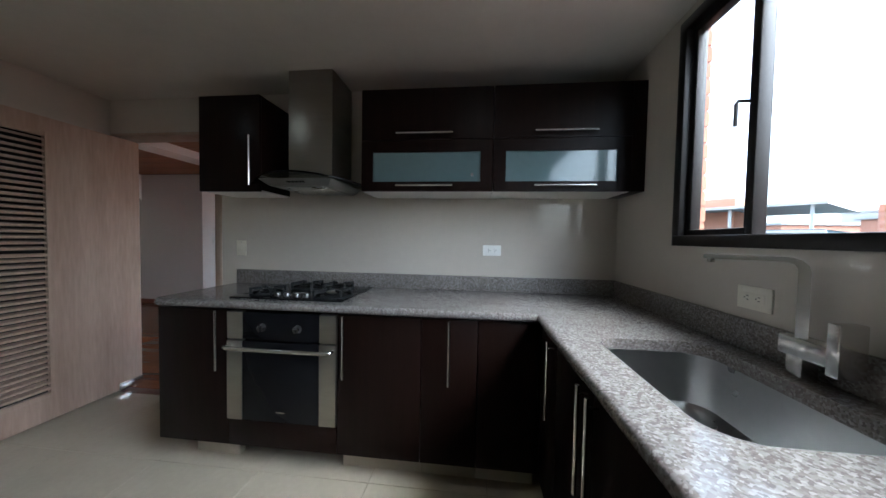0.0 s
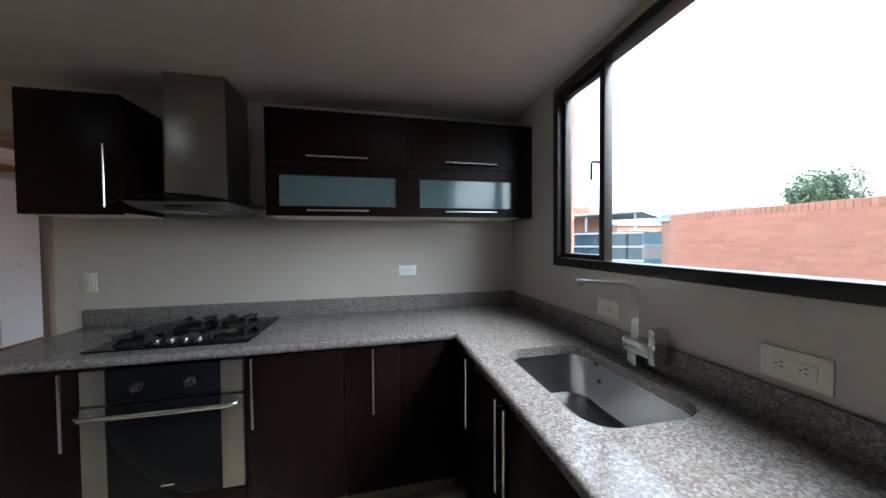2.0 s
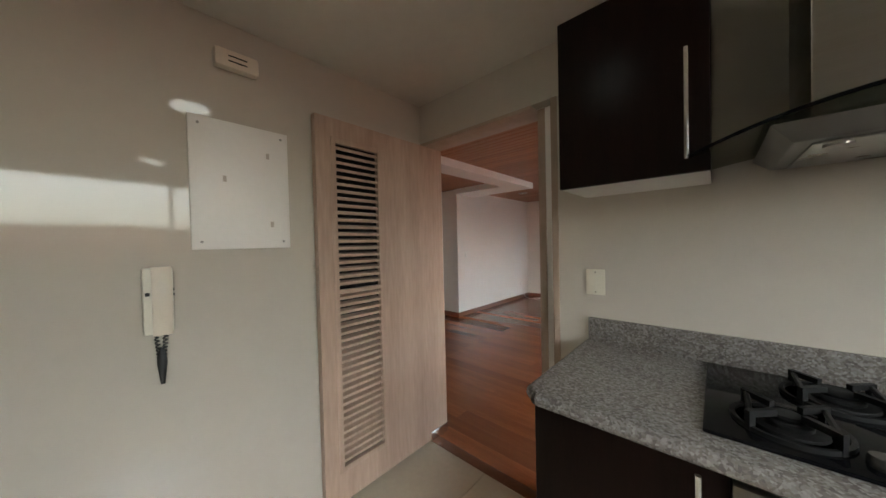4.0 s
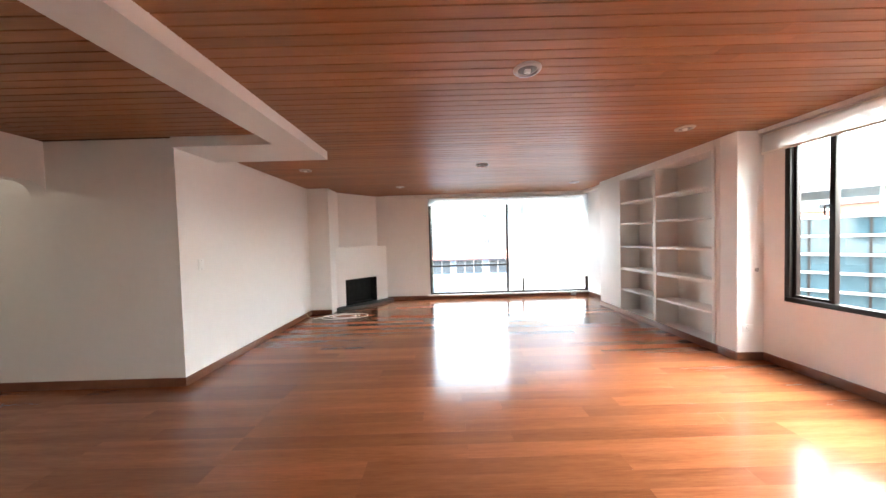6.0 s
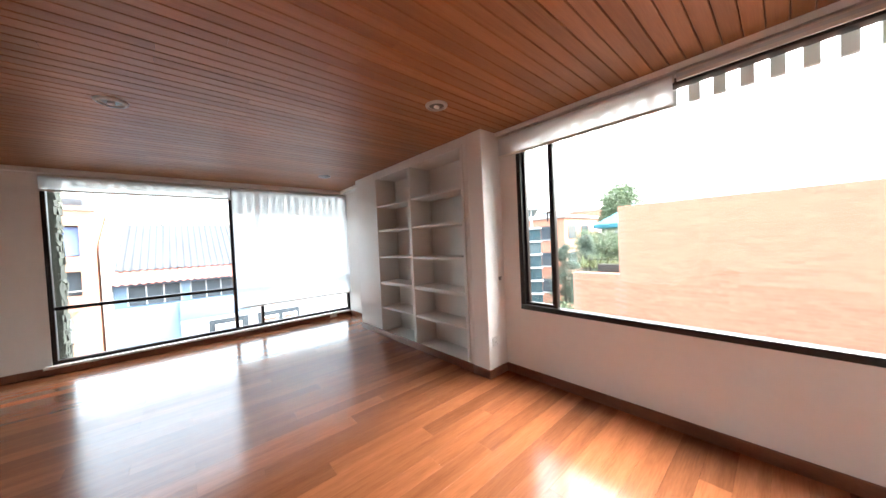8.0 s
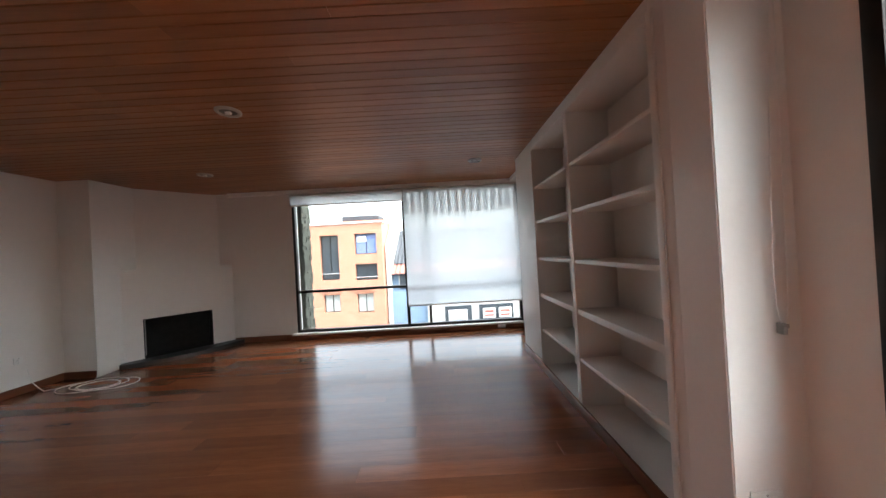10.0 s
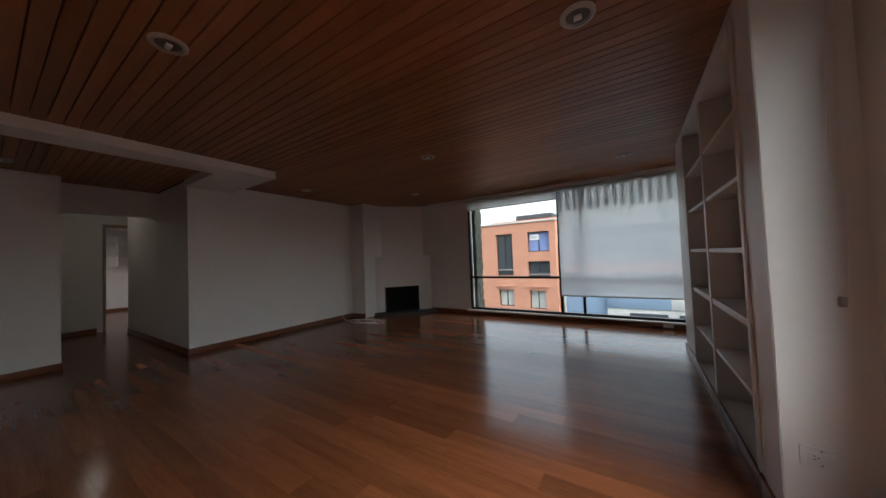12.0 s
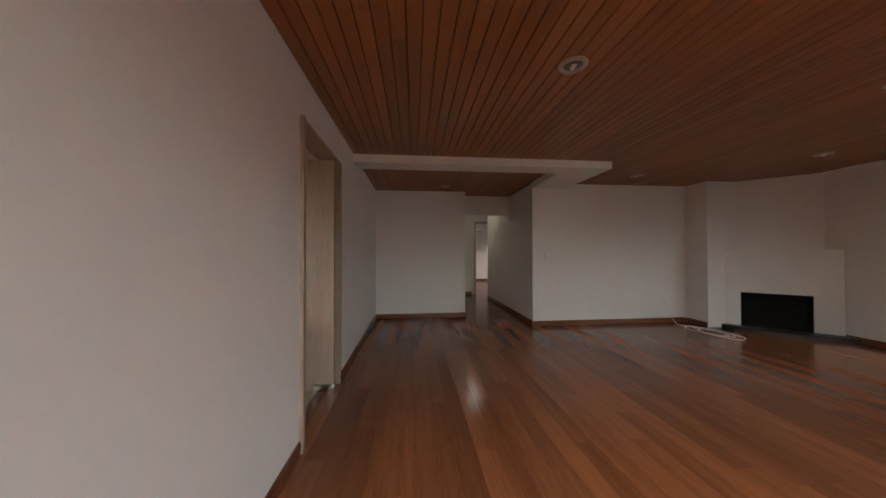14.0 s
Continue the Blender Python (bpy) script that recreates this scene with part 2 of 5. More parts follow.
M_LEAF = mat("leaf", (0.12, 0.165, 0.085), 0.6, island=0.35, scale=4, color2=(0.08, 0.12, 0.06))
M_NEEDLE = mat("conifer_needles", (0.05, 0.085, 0.055), 0.7, island=0.4, scale=4, color2=(0.03, 0.055, 0.035))
M_FROND = mat("frond", (0.20, 0.21, 0.07), 0.6, island=0.3, scale=4, color2=(0.12, 0.15, 0.05))
M_BARK = mat("bark", (0.10, 0.075, 0.055), 0.9, vary=0.3, scale=6, bump=0.01, bscale=20)
M_TEAL = mat("teal_canvas", (0.03, 0.16, 0.20), 0.8, vary=0.12, scale=5)
M_REFL = mat("dull_reflector", (0.16, 0.15, 0.14), 0.3, 0.8)
M_RIM = mat("aged_rim_enamel", (0.5, 0.46, 0.42), 0.4, vary=0.08, scale=20)
M_ENAM = mat("satin_grey_enamel", (0.13, 0.125, 0.115), 0.35, vary=0.04, scale=6)
M_HILL = mat("wooded_hill", (0.10, 0.17, 0.20), 0.95, vary=0.25, scale=0.02)


# ---- building helpers ----
def box(bm, x0, x1, y0, y1, z0, z1):
    v = [bm.verts.new(c) for c in ((x0, y0, z0), (x1, y0, z0), (x1, y1, z0), (x0, y1, z0), (x0, y0, z1), (x1, y0, z1), (x1, y1, z1), (x0, y1, z1))]
    return [bm.faces.new([v[i] for i in f]) for f in ((3, 2, 1, 0), (4, 5, 6, 7), (0, 1, 5, 4), (1, 2, 6, 5), (2, 3, 7, 6), (3, 0, 4, 7))]


def prism(bm, pts, z0, z1):
    """Upright prism over a plan polygon given counter-clockwise."""
    lo, hi = [bm.verts.new((x, y, z0)) for x, y in pts], [bm.verts.new((x, y, z1)) for x, y in pts]
    bm.faces.new(lo[::-1])
    bm.faces.new(hi)
    for i in range(len(pts)):
        j = (i + 1) % len(pts)
        bm.faces.new((lo[i], lo[j], hi[j], hi[i]))


def tube(bm, pts, r, n=12, r1=None):
    """Round bar along a line of points."""
    pts = [Vector(p) for p in pts]
    rings = []
    side = None
    for i, p in enumerate(pts):
        d = (pts[min(i + 1, len(pts) - 1)] - pts[max(i - 1, 0)]).normalized()
        if side is None:
            side = d.orthogonal().normalized()
        side = (side - d * side.dot(d)).normalized()
        up = d.cross(side)
        rad = r if r1 is None else r + (r1 - r) * i / (len(pts) - 1)
        rings.append([bm.verts.new(p + (side * math.cos(a) + up * math.sin(a)) * rad) for a in (2 * math.pi * k / n for k in range(n))])
    for a, b in zip(rings, rings[1:]):
        for k in range(n):
            bm.faces.new((a[k], a[(k + 1) % n], b[(k + 1) % n], b[k]))
    bm.faces.new(rings[0][::-1])
    bm.faces.new(rings[-1])


def lathe(bm, profile, centre, n=32):
    """Solid of revolution about the upright axis through centre: profile of (radius, height)."""
    cx, cy, cz = centre
    rings = [[bm.verts.new((cx + r * math.cos(2 * math.pi * k / n), cy + r * math.sin(2 * math.pi * k / n), cz + h)) for k in range(n)] for r, h in profile]
    for a, b in zip(rings, rings[1:]):
        for k in range(n):
            bm.faces.new((a[k], a[(k + 1) % n], b[(k + 1) % n], b[k]))
    bm.faces.new(rings[0][::-1])
    bm.faces.new(rings[-1])


def soften(bm, width=0.002, segments=2):
    bmesh.ops.bevel(bm, geom=bm.edges[:], offset=width, segments=segments, affect="EDGES", profile=0.5, clamp_overlap=True)


def part(name, bm, material, parent=None, label="", smooth=True):
    """Links a bmesh as one mesh object, under a thing or a part if one is given."""
    bmesh.ops.recalc_face_normals(bm, faces=bm.faces[:])
    me = bpy.data.meshes.new(name)
    bm.to_mesh(me)
    bm.free()
    me.materials.append(material)
    if smooth:
        me.shade_smooth()
        me.set_sharp_from_angle(angle=radians(35))
    ob = new(name, me)
    if parent:
        root = parent
        while root.parent:
            root = root.parent
        ob.parent = parent
        if root.type == "EMPTY":
            if parent is root:
                ob.matrix_parent_inverse = Matrix.Translation(-root.location)
    return tagged(ob, label)


def bar(name, x0, x1, y0, y1, z0, z1, material, parent=None, label="", bevel=0.002):
    bm = bmesh.new()
    box(bm, x0, x1, y0, y1, z0, z1)
    if bevel:
        soften(bm, bevel)
    return part(name, bm, material, parent, label)


def rod(name, pts, r, material, parent=None, label="", n=12, r1=None):
    bm = bmesh.new()
    tube(bm, pts, r, n, r1)
    return part(name, bm, material, parent, label)


def thing(name, loc, label, category, group="", kind=""):
    e = new(name)
    e.location = loc
    e.empty_display_size = 0.1
    return tagged(e, label, category, group, kind)


def solid(name, boxes, material, label, kind="structure", category="wall", bevel=0.0):
    """One object of abutting boxes, such as a wall pierced by openings."""
    bm = bmesh.new()
    for b in boxes:
        box(bm, *b)
    return tagged(part(name, bm, material, None, "", smooth=False), label, category, "", kind)


# ---- large structure: kitchen ----
KW, KS, KH, LH = -3.70, -3.9, 2.26, 2.30
solid("wall_kitchen_north", [(-2.77, 0.0, 0, 0.075, 0, KH), (KW, -2.77, 0, 0.075, 2.01, KH)], M_KWALL, "glossy greige painted kitchen wall behind the stove")
solid("wall_kitchen_west", [(KW - 0.12, KW, KS, -0.001, 0, KH), (KW - 0.12, KW, -0.001, 0.0745, 2.012, KH)], M_KWALL, "glossy greige painted kitchen wall beside the door")
solid("wall_kitchen_south", [(KW, 0.0, KS - 0.15, KS, 0, KH)], M_KWALL, "plain greige painted wall closing the kitchen")
solid("wall_kitchen_east", [(0, 0.11, KS, 0.075, 0, 1.235), (0, 0.11, KS, 0.075, 2.215, KH), (0, 0.11, -0.565, 0.075, 1.235, 2.215), (0, 0.11, KS, -2.75, 1.235, 2.215)], M_KWALL, "greige painted wall under the kitchen window")
solid("ceiling_kitchen", [(KW - 0.12, 0.11, KS - 0.15, 0.075, KH, KH + 0.12)], M_KCEIL, "plain matt plaster kitchen ceiling", category="ceiling")
solid("subfloor_kitchen", [(KW - 0.12, 0.15, KS - 0.15, 0.0, -0.15, -0.012)], M_GROUT, "grout bed under the kitchen tiles", category="floor")

# ---- large structure: living room and hall ----
solid("wall_living_south", [(-2.86, 0.2, 0.075, 0.15, 0, LH), (-3.84, -2.86, 0.075, 0.15, 2.01, LH), (-6.6, -3.84, 0.075, 0.15, 0, LH)], M_WHITE, "white painted wall around the kitchen door")
solid("wall_hall_end", [(-6.6, -6.45, 0.15, 1.77, 0, LH), (-9.3, -6.6, 1.62, 1.77, 0, LH)], M_WHITE, "white painted end wall of the dining alcove")
solid("wall_living_west", [(-8.6, -5.66, 2.73, 2.88, 0, LH), (-5.81, -5.66, 2.88, 5.42, 0, LH)], M_WHITE, "white painted wall block beside the hall")
solid("wall_living_east", [(0, 0.11, 0.15, 2.95, 0, 0.63), (0, 0.10, 0.15, 2.95, 2.24, LH), (0, 0.11, 2.76, 2.95, 0.63, 2.24), (0.06, 0.2, 2.95, 5.55, 0, LH), (0, 0.2, 5.55, 6.75, 0, LH), (0, 0.11, 0.15, 0.22, 0.63, 2.24)], M_WHITE, "white painted outer wall below a wide window")
solid("wall_living_north", [(-5.81, -3.51, 6.57, 6.75, 0, LH), (-3.51, 0.0, 6.57, 6.65, 2.23, LH), (-3.51, 0.0, 6.57, 6.75, -0.1, 0.09)], M_WHITE, "white painted wall around the street window")
solid("ceiling_slab", [(-13.5, 0.11, 0.075, 6.66, LH + 0.05, LH + 0.2)], M_GAP, "dark slab above the ceiling boards", category="ceiling")
solid("subfloor_living", [(-13.5, 0.2, 0.0, 6.75, -0.15, -0.016)], M_GAP, "dark bed under the wooden floor boards", category="floor")
solid("soffit", [(-4.74, -4.45, 0.15, 2.70, 2.21, LH + 0.05), (-5.66, -4.45, 2.70, 3.25, 2.21, LH + 0.05)], M_WHITE, "white plaster soffit dropped below the wooden ceiling", category="soffit")
solid("ceiling_cornice", [(-4.45, -0.02, 6.50, 6.57, 2.25, LH), (-0.06, 0.0, 0.15, 2.95, 2.262, LH), (-0.12, 0.0, 5.56, 6.5, 2.25, LH)], M_TRIMW, "white plaster cornice over the windows", category="cornice")

bm = bmesh.new()
for x0, x1, y0, y1 in ((-4.45, 0.0, 0.15, 3.25), (-5.66, 0.06, 3.25, 6.57), (-6.6, -4.74, 0.15, 2.70), (-9.3, -6.6, 1.77, 2.70)):
    y = y0
    while y < y1 - 0.005:
        w = min(0.0775, y1 - y - 0.001)
        x = x0
        for cut in ([x1] if x1 - x0 < 3 else [x0 + random.uniform(0.3, 0.7) * (x1 - x0), x1]):
            if w > 0.02:
                d = 0.0035
                lo = [bm.verts.new(c) for c in ((x, y + d, LH), (cut - 0.001, y + d, LH), (cut - 0.001, y + w - d, LH), (x, y + w - d, LH))]
                hi = [bm.verts.new(c) for c in ((x, y, LH + 0.008), (cut - 0.001, y, LH + 0.008), (cut - 0.001, y + w, LH + 0.008), (x, y + w, LH + 0.008))]
                bm.faces.new(lo)
                for i in range(4):
                    j = (i + 1) % 4
                    bm.faces.new((lo[i], hi[i], hi[j], lo[j]))
            x = cut
        y += 0.08
tagged(part("ceiling_boards", bm, M_CEIL, smooth=False), "tongue-and-groove varnished red-brown wooden ceiling", "ceiling", "", "structure")

# header with an arched corner, and the hall behind it
bm = bmesh.new()
r = 0.13
prof = [(1.77, LH), (1.77, 1.93 - r)] + [(1.77 + r - r * math.cos(a), 1.93 - r + r * math.sin(a)) for a in (math.pi / 2 * k / 8 for k in range(1, 9))]
prof += [(2.73 - r + r * math.sin(a), 1.93 - r + r * math.cos(a)) for a in (math.pi / 2 * k / 8 for k in range(0, 9))] + [(2.73, LH)]
fa, fb = [bm.verts.new((-6.85, y, z)) for y, z in prof], [bm.verts.new((-7.0, y, z)) for y, z in prof]
bm.faces.new(fa)
bm.faces.new(fb[::-1])
for i in range(len(prof)):
    j = (i + 1) % len(prof)
    bm.faces.new((fa[i], fb[i], fb[j], fa[j]))
tagged(part("hall_arch", bm, M_WHITE), "white plaster header with rounded corners over the hall", "arch", "", "structure")
solid("wall_hall_far", [(-9.4, -9.25, 1.62, 2.555, 0, LH), (-9.4, -9.25, 2.555, 3.15, 2.0, LH), (-9.4, -9.25, 3.15, 4.4, 0, LH), (-9.25, -5.81, 4.25, 4.4, 0, LH)], M_WHITE, "white painted wall at the far end of the hall")
solid("wall_bedroom", [(-13.3, -13.15, 0.4, 5.2, 0, LH), (-13.15, -9.4, 0.4, 0.55, 0, 0.9), (-13.15, -9.4, 0.4, 0.55, 2.0, LH), (-13.15, -12.6, 0.4, 0.55, 0.9, 2.0), (-10.0, -9.4, 0.4, 0.55, 0.9, 2.0), (-13.15, -9.4, 5.05, 5.2, 0, LH)], M_WHITE, "white painted walls of the far room")
solid("ceiling_hall", [(-13.15, -9.4, 0.55, 5.05, LH - 0.02, LH + 0.04), (-9.25, -8.6, 1.77, 4.25, LH - 0.02, LH + 0.04)], M_WHITE, "plain white ceiling of the far room", category="ceiling")

# baseboards
BB = []
def baseboard(x0, x1, y0, y1, h=0.08):
    BB.append(tagged(bar("baseboard", x0, x1, y0, y1, 0.0, h, M_BASE, None, "", 0.003), "varnished red-brown wooden baseboard", "baseboard", "", "structure"))
baseboard(-2.855, -0.016, 0.15, 0.164)
baseboard(-6.436, -3.845, 0.15, 0.164)
baseboard(-6.45, -6.436, 0.15, 1.77)
baseboard(-9.25, -6.45, 1.77, 1.784)
baseboard(-8.6, -5.646, 2.716, 2.73)
baseboard(-5.66, -5.646, 2.73, 5.405)
baseboard(-5.66, -5.28, 5.405, 5.42)
baseboard(-4.46, -3.51, 6.555, 6.57)
baseboard(-3.51, -0.016, 6.5, 6.515, 0.07)
baseboard(-0.016, 0.0, 0.165, 2.935)
baseboard(-0.283, -0.016, 2.93, 2.945)
baseboard(-0.283, -0.266, 2.946, 3.14)
baseboard(-0.278, -0.263, 3.141, 5.54)
baseboard(-0.016, 0.0, 5.56, 6.498)
baseboard(-13.15, -13.136, 0.56, 5.04)
baseboard(-9.25, -9.236, 1.79, 2.44)

# ---- kitchen: door ----
def kitchen_door():
    d = thing("door_kitchen", (-3.66, 0.1, 0), "pale wooden swing door with a louvred panel, standing open", "door")
    bm = bmesh.new()
    x0, x1 = -3.68, -3.642
    for b in ((x0, x1, -0.745, -0.655, 0.02, 1.98), (x0, x1, -0.385, 0.145, 0.02, 1.98), (x0, x1, -0.655, -0.385, 0.02, 0.19), (x0, x1, -0.655, -0.385, 1.87, 1.98)):
        box(bm, *b)
    leaf = part("leaf", bm, M_DOORW, d, smooth=False)
    fr = bmesh.new()
    for b in ((-0.67, -0.645, 0.175, 1.885), (-0.395, -0.37, 0.175, 1.885), (-0.645, -0.395, 0.175, 0.205), (-0.645, -0.395, 1.855, 1.885), (-0.645, -0.395, 1.09, 1.112)):
        box(fr, x1 - 0.012, x1 + 0.009, b[0], b[1], b[2], b[3])
    soften(fr, 0.002)
    part("louvre_frame", fr, M_DOORW, d)
    z = 0.225
    while z < 1.845:
        if abs(z - 1.1) > 0.022:
            s = bmesh.new()
            tilt = 0.004
            v = [s.verts.new(c) for c in ((x1 - 0.03, -0.645, z + tilt), (x1 + 0.002, -0.645, z - tilt), (x1 + 0.002, -0.395, z - tilt), (x1 - 0.03, -0.395, z + tilt))]
            f = s.faces.new(v)
            g = bmesh.ops.extrude_face_region(s, geom=[f])
            bmesh.ops.translate(s, vec=(0, 0, 0.014), verts=[e for e in g["geom"] if isinstance(e, bmesh.types.BMVert)])
            part("louvre_slat", s, M_DOORW, d, smooth=False)
        z += 0.0365
    # added black sheet: paints the shade between the slats
    bar("louvre_shade", x0 + 0.001, x0 + 0.006, -0.655, -0.385, 0.19, 1.87, M_DARK, d, "black sheet standing in for the shade behind the slats", 0)
    pl = bar("pivot_plate", x0 - 0.006, x1 + 0.006, -0.02, 0.149, 0.012, 0.075, M_CHROME, d, "scuffed steel floor pivot plate")
    rod("pivot_pin", [(-3.661, 0.1, 0.0), (-3.661, 0.1, 0.014)], 0.02, M_CHROME, d)
kitchen_door()
def door_frame():
    f = thing("door_frame_kitchen", (-3.3, 0.08, 0), "pale wooden frame lining the kitchen doorway", "door frame", kind="structure")
    bar("jamb", -3.84, -3.80, 0.0, 0.165, 0, 2.01, M_JAMB, f, "", 0.003)
    bar("jamb", -2.80, -2.77, -0.006, 0.075, 0, 2.01, M_JAMB, f, "", 0.003)
    bar("jamb", -2.90, -2.86, 0.075, 0.175, 0, 2.01, M_JAMB, f, "", 0.003)
    bar("head", -3.80, -2.90, 0.0, 0.165, 1.99, 2.01, M_JAMB, f, "", 0.003)
door_frame()
tagged(bar("threshold", -3.80, -2.80, 0.0, 0.07, -0.012, 0.002, M_BASE, None, "", 0.001), "dark wooden strip where tile meets wood", "threshold", "", "structure")

# ---- windows ----
def window_east(name, y0, y1, z0, z1, mull, label, hinge_handle=None, x=0.02, depth=0.045, fr=0.045):
    w = thing(name, (x, (y0 + y1) / 2, z0), label, "window", kind="structure")
    fs = bmesh.new()
    for b in ((y0, y1, z0, z0 + fr), (y0, y1, z1 - fr, z1), (y0, y0 + fr, z0 + fr, z1 - fr), (y1 - fr, y1, z0 + fr, z1 - fr)):
        box(fs, x - 0.035, x + depth, *b)
    box(fs, x - 0.022, x + 0.024, mull - 0.013, mull + 0.013, z0 + fr, z1 - fr)
    soften(fs, 0.004)
    part("window_frame", fs, M_FRAME, w)
    ss = bmesh.new()
    a, b2, sw = mull + 0.015, y1 - fr - 0.002, 0.025
    for c in ((a, b2, z0 + fr, z0 + fr + sw), (a, b2, z1 - fr - sw, z1 - fr), (a, a + sw, z0 + fr + sw, z1 - fr - sw), (b2 - sw, b2, z0 + fr + sw, z1 - fr - sw)):
        box(ss, x - 0.005, x + 0.035, *c)
    soften(ss, 0.003)
    part("sash", ss, M_FRAME, w)
    for p, q in ((y0 + fr, mull - 0.013), (a + sw, b2 - sw)):
        g = bar("pane", x + 0.018, x + 0.023, p, q, z0 + fr, z1 - fr, M_GLASS, w, "", 0)
        g.visible_shadow = False
    if hinge_handle:
        hy, hz = hinge_handle
        bm = bmesh.new()
        tube(bm, [(x - 0.005, hy, hz), (x - 0.05, hy, hz), (x - 0.055, hy, hz - 0.01), (x - 0.055, hy, hz - 0.085)], 0.006, 8)
        part("handle", bm, M_FRAME, w)
    return w
window_east("window_kitchen", -2.75, -0.565, 1.235, 2.215, -0.932, "wide dark bronze aluminium kitchen window with a narrow casement", (-0.905, 1.73))
window_east("window_living_east", 0.22, 2.76, 0.63, 2.24, 2.42, "wide dark bronze aluminium window facing a brick wall", (2.45, 1.5), x=0.03)

def window_north():
    w = thing("window_living_north", (-1.76, 6.6, 0.09), "dark aluminium street window almost down to the floor", "window", kind="structure")
    y0, y1 = 6.575, 6.64
    bm = bmesh.new()
    for b in ((-3.51, -0.0, 0.09, 0.135), (-3.51, -0.0, 2.19, 2.23), (-3.51, -3.47, 0.135, 2.19), (-0.04, -0.0, 0.135, 2.19), (-1.80, -1.755, 0.135, 2.19)):
        box(bm, b[0], b[1], y0, y1, b[2], b[3])
    box(bm, -3.47, -1.80, y0 + 0.004, y1 - 0.004, 0.705, 0.745)
    box(bm, -1.755, -0.04, y0 + 0.004, y1 - 0.004, 0.705, 0.745)
    for z0, z1 in ((0.135, 0.705), (0.745, 2.19)):
        box(bm, -1.455, -1.415, y0 + 0.004, y1 - 0.004, z0, z1)
    soften(bm, 0.003)
    part("window_frame", bm, M_FRAME, w)
    for p, q, r0, r1 in ((-3.47, -1.80, 0.135, 0.705), (-3.47, -1.80, 0.745, 2.19), (-1.755, -1.455, 0.135, 0.705), (-1.415, -0.04, 0.135, 0.705), (-1.755, -1.455, 0.745, 2.19), (-1.415, -0.04, 0.745, 2.19)):
        bar("pane", p, q, 6.605, 6.61, r0, r1, M_GLASS, w, "", 0).visible_shadow = False
    bar("window_sill", -3.56, -0.02, 6.49, 6.575, 0.072, 0.098, M_TRIMW, w, "white painted sill", 0.004)
window_north()

# ---- roller blinds ----
def blind(name, p0, p1, top, bottom, label):
    """Roller blind between two plan points."""
    p0, p1 = Vector(p0), Vector(p1)
    along = (p1 - p0).normalized()
    nrm = Vector((-along.y, along.x))
    t = thing(name, ((p0.x + p1.x) / 2, (p0.y + p1.y) / 2, bottom), label, "roller blind", "roller blinds")
    rod("tube", [(p0.x, p0.y, top - 0.03), (p1.x, p1.y, top - 0.03)], 0.024, M_BLINDT, t, n=16)
    def slab(nm, off, th, z0, z1, m):
        a, b = p0 + nrm * off, p1 + nrm * off
        c, d = p1 + nrm * (off + th), p0 + nrm * (off + th)
        bm = bmesh.new()
        prism(bm, [tuple(a), tuple(b), tuple(c), tuple(d)], z0, z1)
        part(nm, bm, m, t, smooth=False)
    slab("fabric", 0.024, 0.0012, bottom + 0.02, top - 0.03, M_BLIND)
    slab("bottom_rail", 0.018, 0.014, bottom, bottom + 0.02, M_BLINDT)
    return t
blind("roller_blind", (-1.775, 6.53), (-3.5, 6.53), 2.24, 2.045, "white screen-fabric roller blind rolled almost fully up")
blind("roller_blind", (-0.01, 6.53), (-1.765, 6.53), 2.24, 0.42, "white screen-fabric roller blind pulled far down")
blind("roller_blind", (-0.045, 1.575), (-0.045, 2.90), 2.255, 2.045, "white screen-fabric roller blind rolled up over the brick-side window")
blind("roller_blind", (-0.045, 0.2), (-0.045, 1.555), 2.262, 2.19, "white screen-fabric roller blind rolled fully up")
def blind_chain():
    t = thing("blind_chain", (-0.08, 2.925, 0.89), "white bead chain hanging from the roller blind", "blind chain")
    bm = bmesh.new()
    loop = [(-0.05, 2.2), (-0.055, 1.6), (-0.062, 1.15), (-0.066, 0.99), (-0.076, 0.935), (-0.09, 0.935), (-0.104, 0.99), (-0.108, 1.15), (-0.09, 1.6), (-0.062, 2.2)]
    tube(bm, [(x, 2.925, z) for x, z in loop], 0.0014, 6)
    part("chain", bm, M_PLASTW, t)
    bar("tensioner", -0.091, -0.075, 2.92, 2.945, 0.895, 0.932, M_CLIP, t, "small grey plastic chain clip", 0.004)
    rod("clip_wheel", [(-0.083, 2.916, 0.926), (-0.083, 2.932, 0.926)], 0.008, M_CLIP, t)
blind_chain()

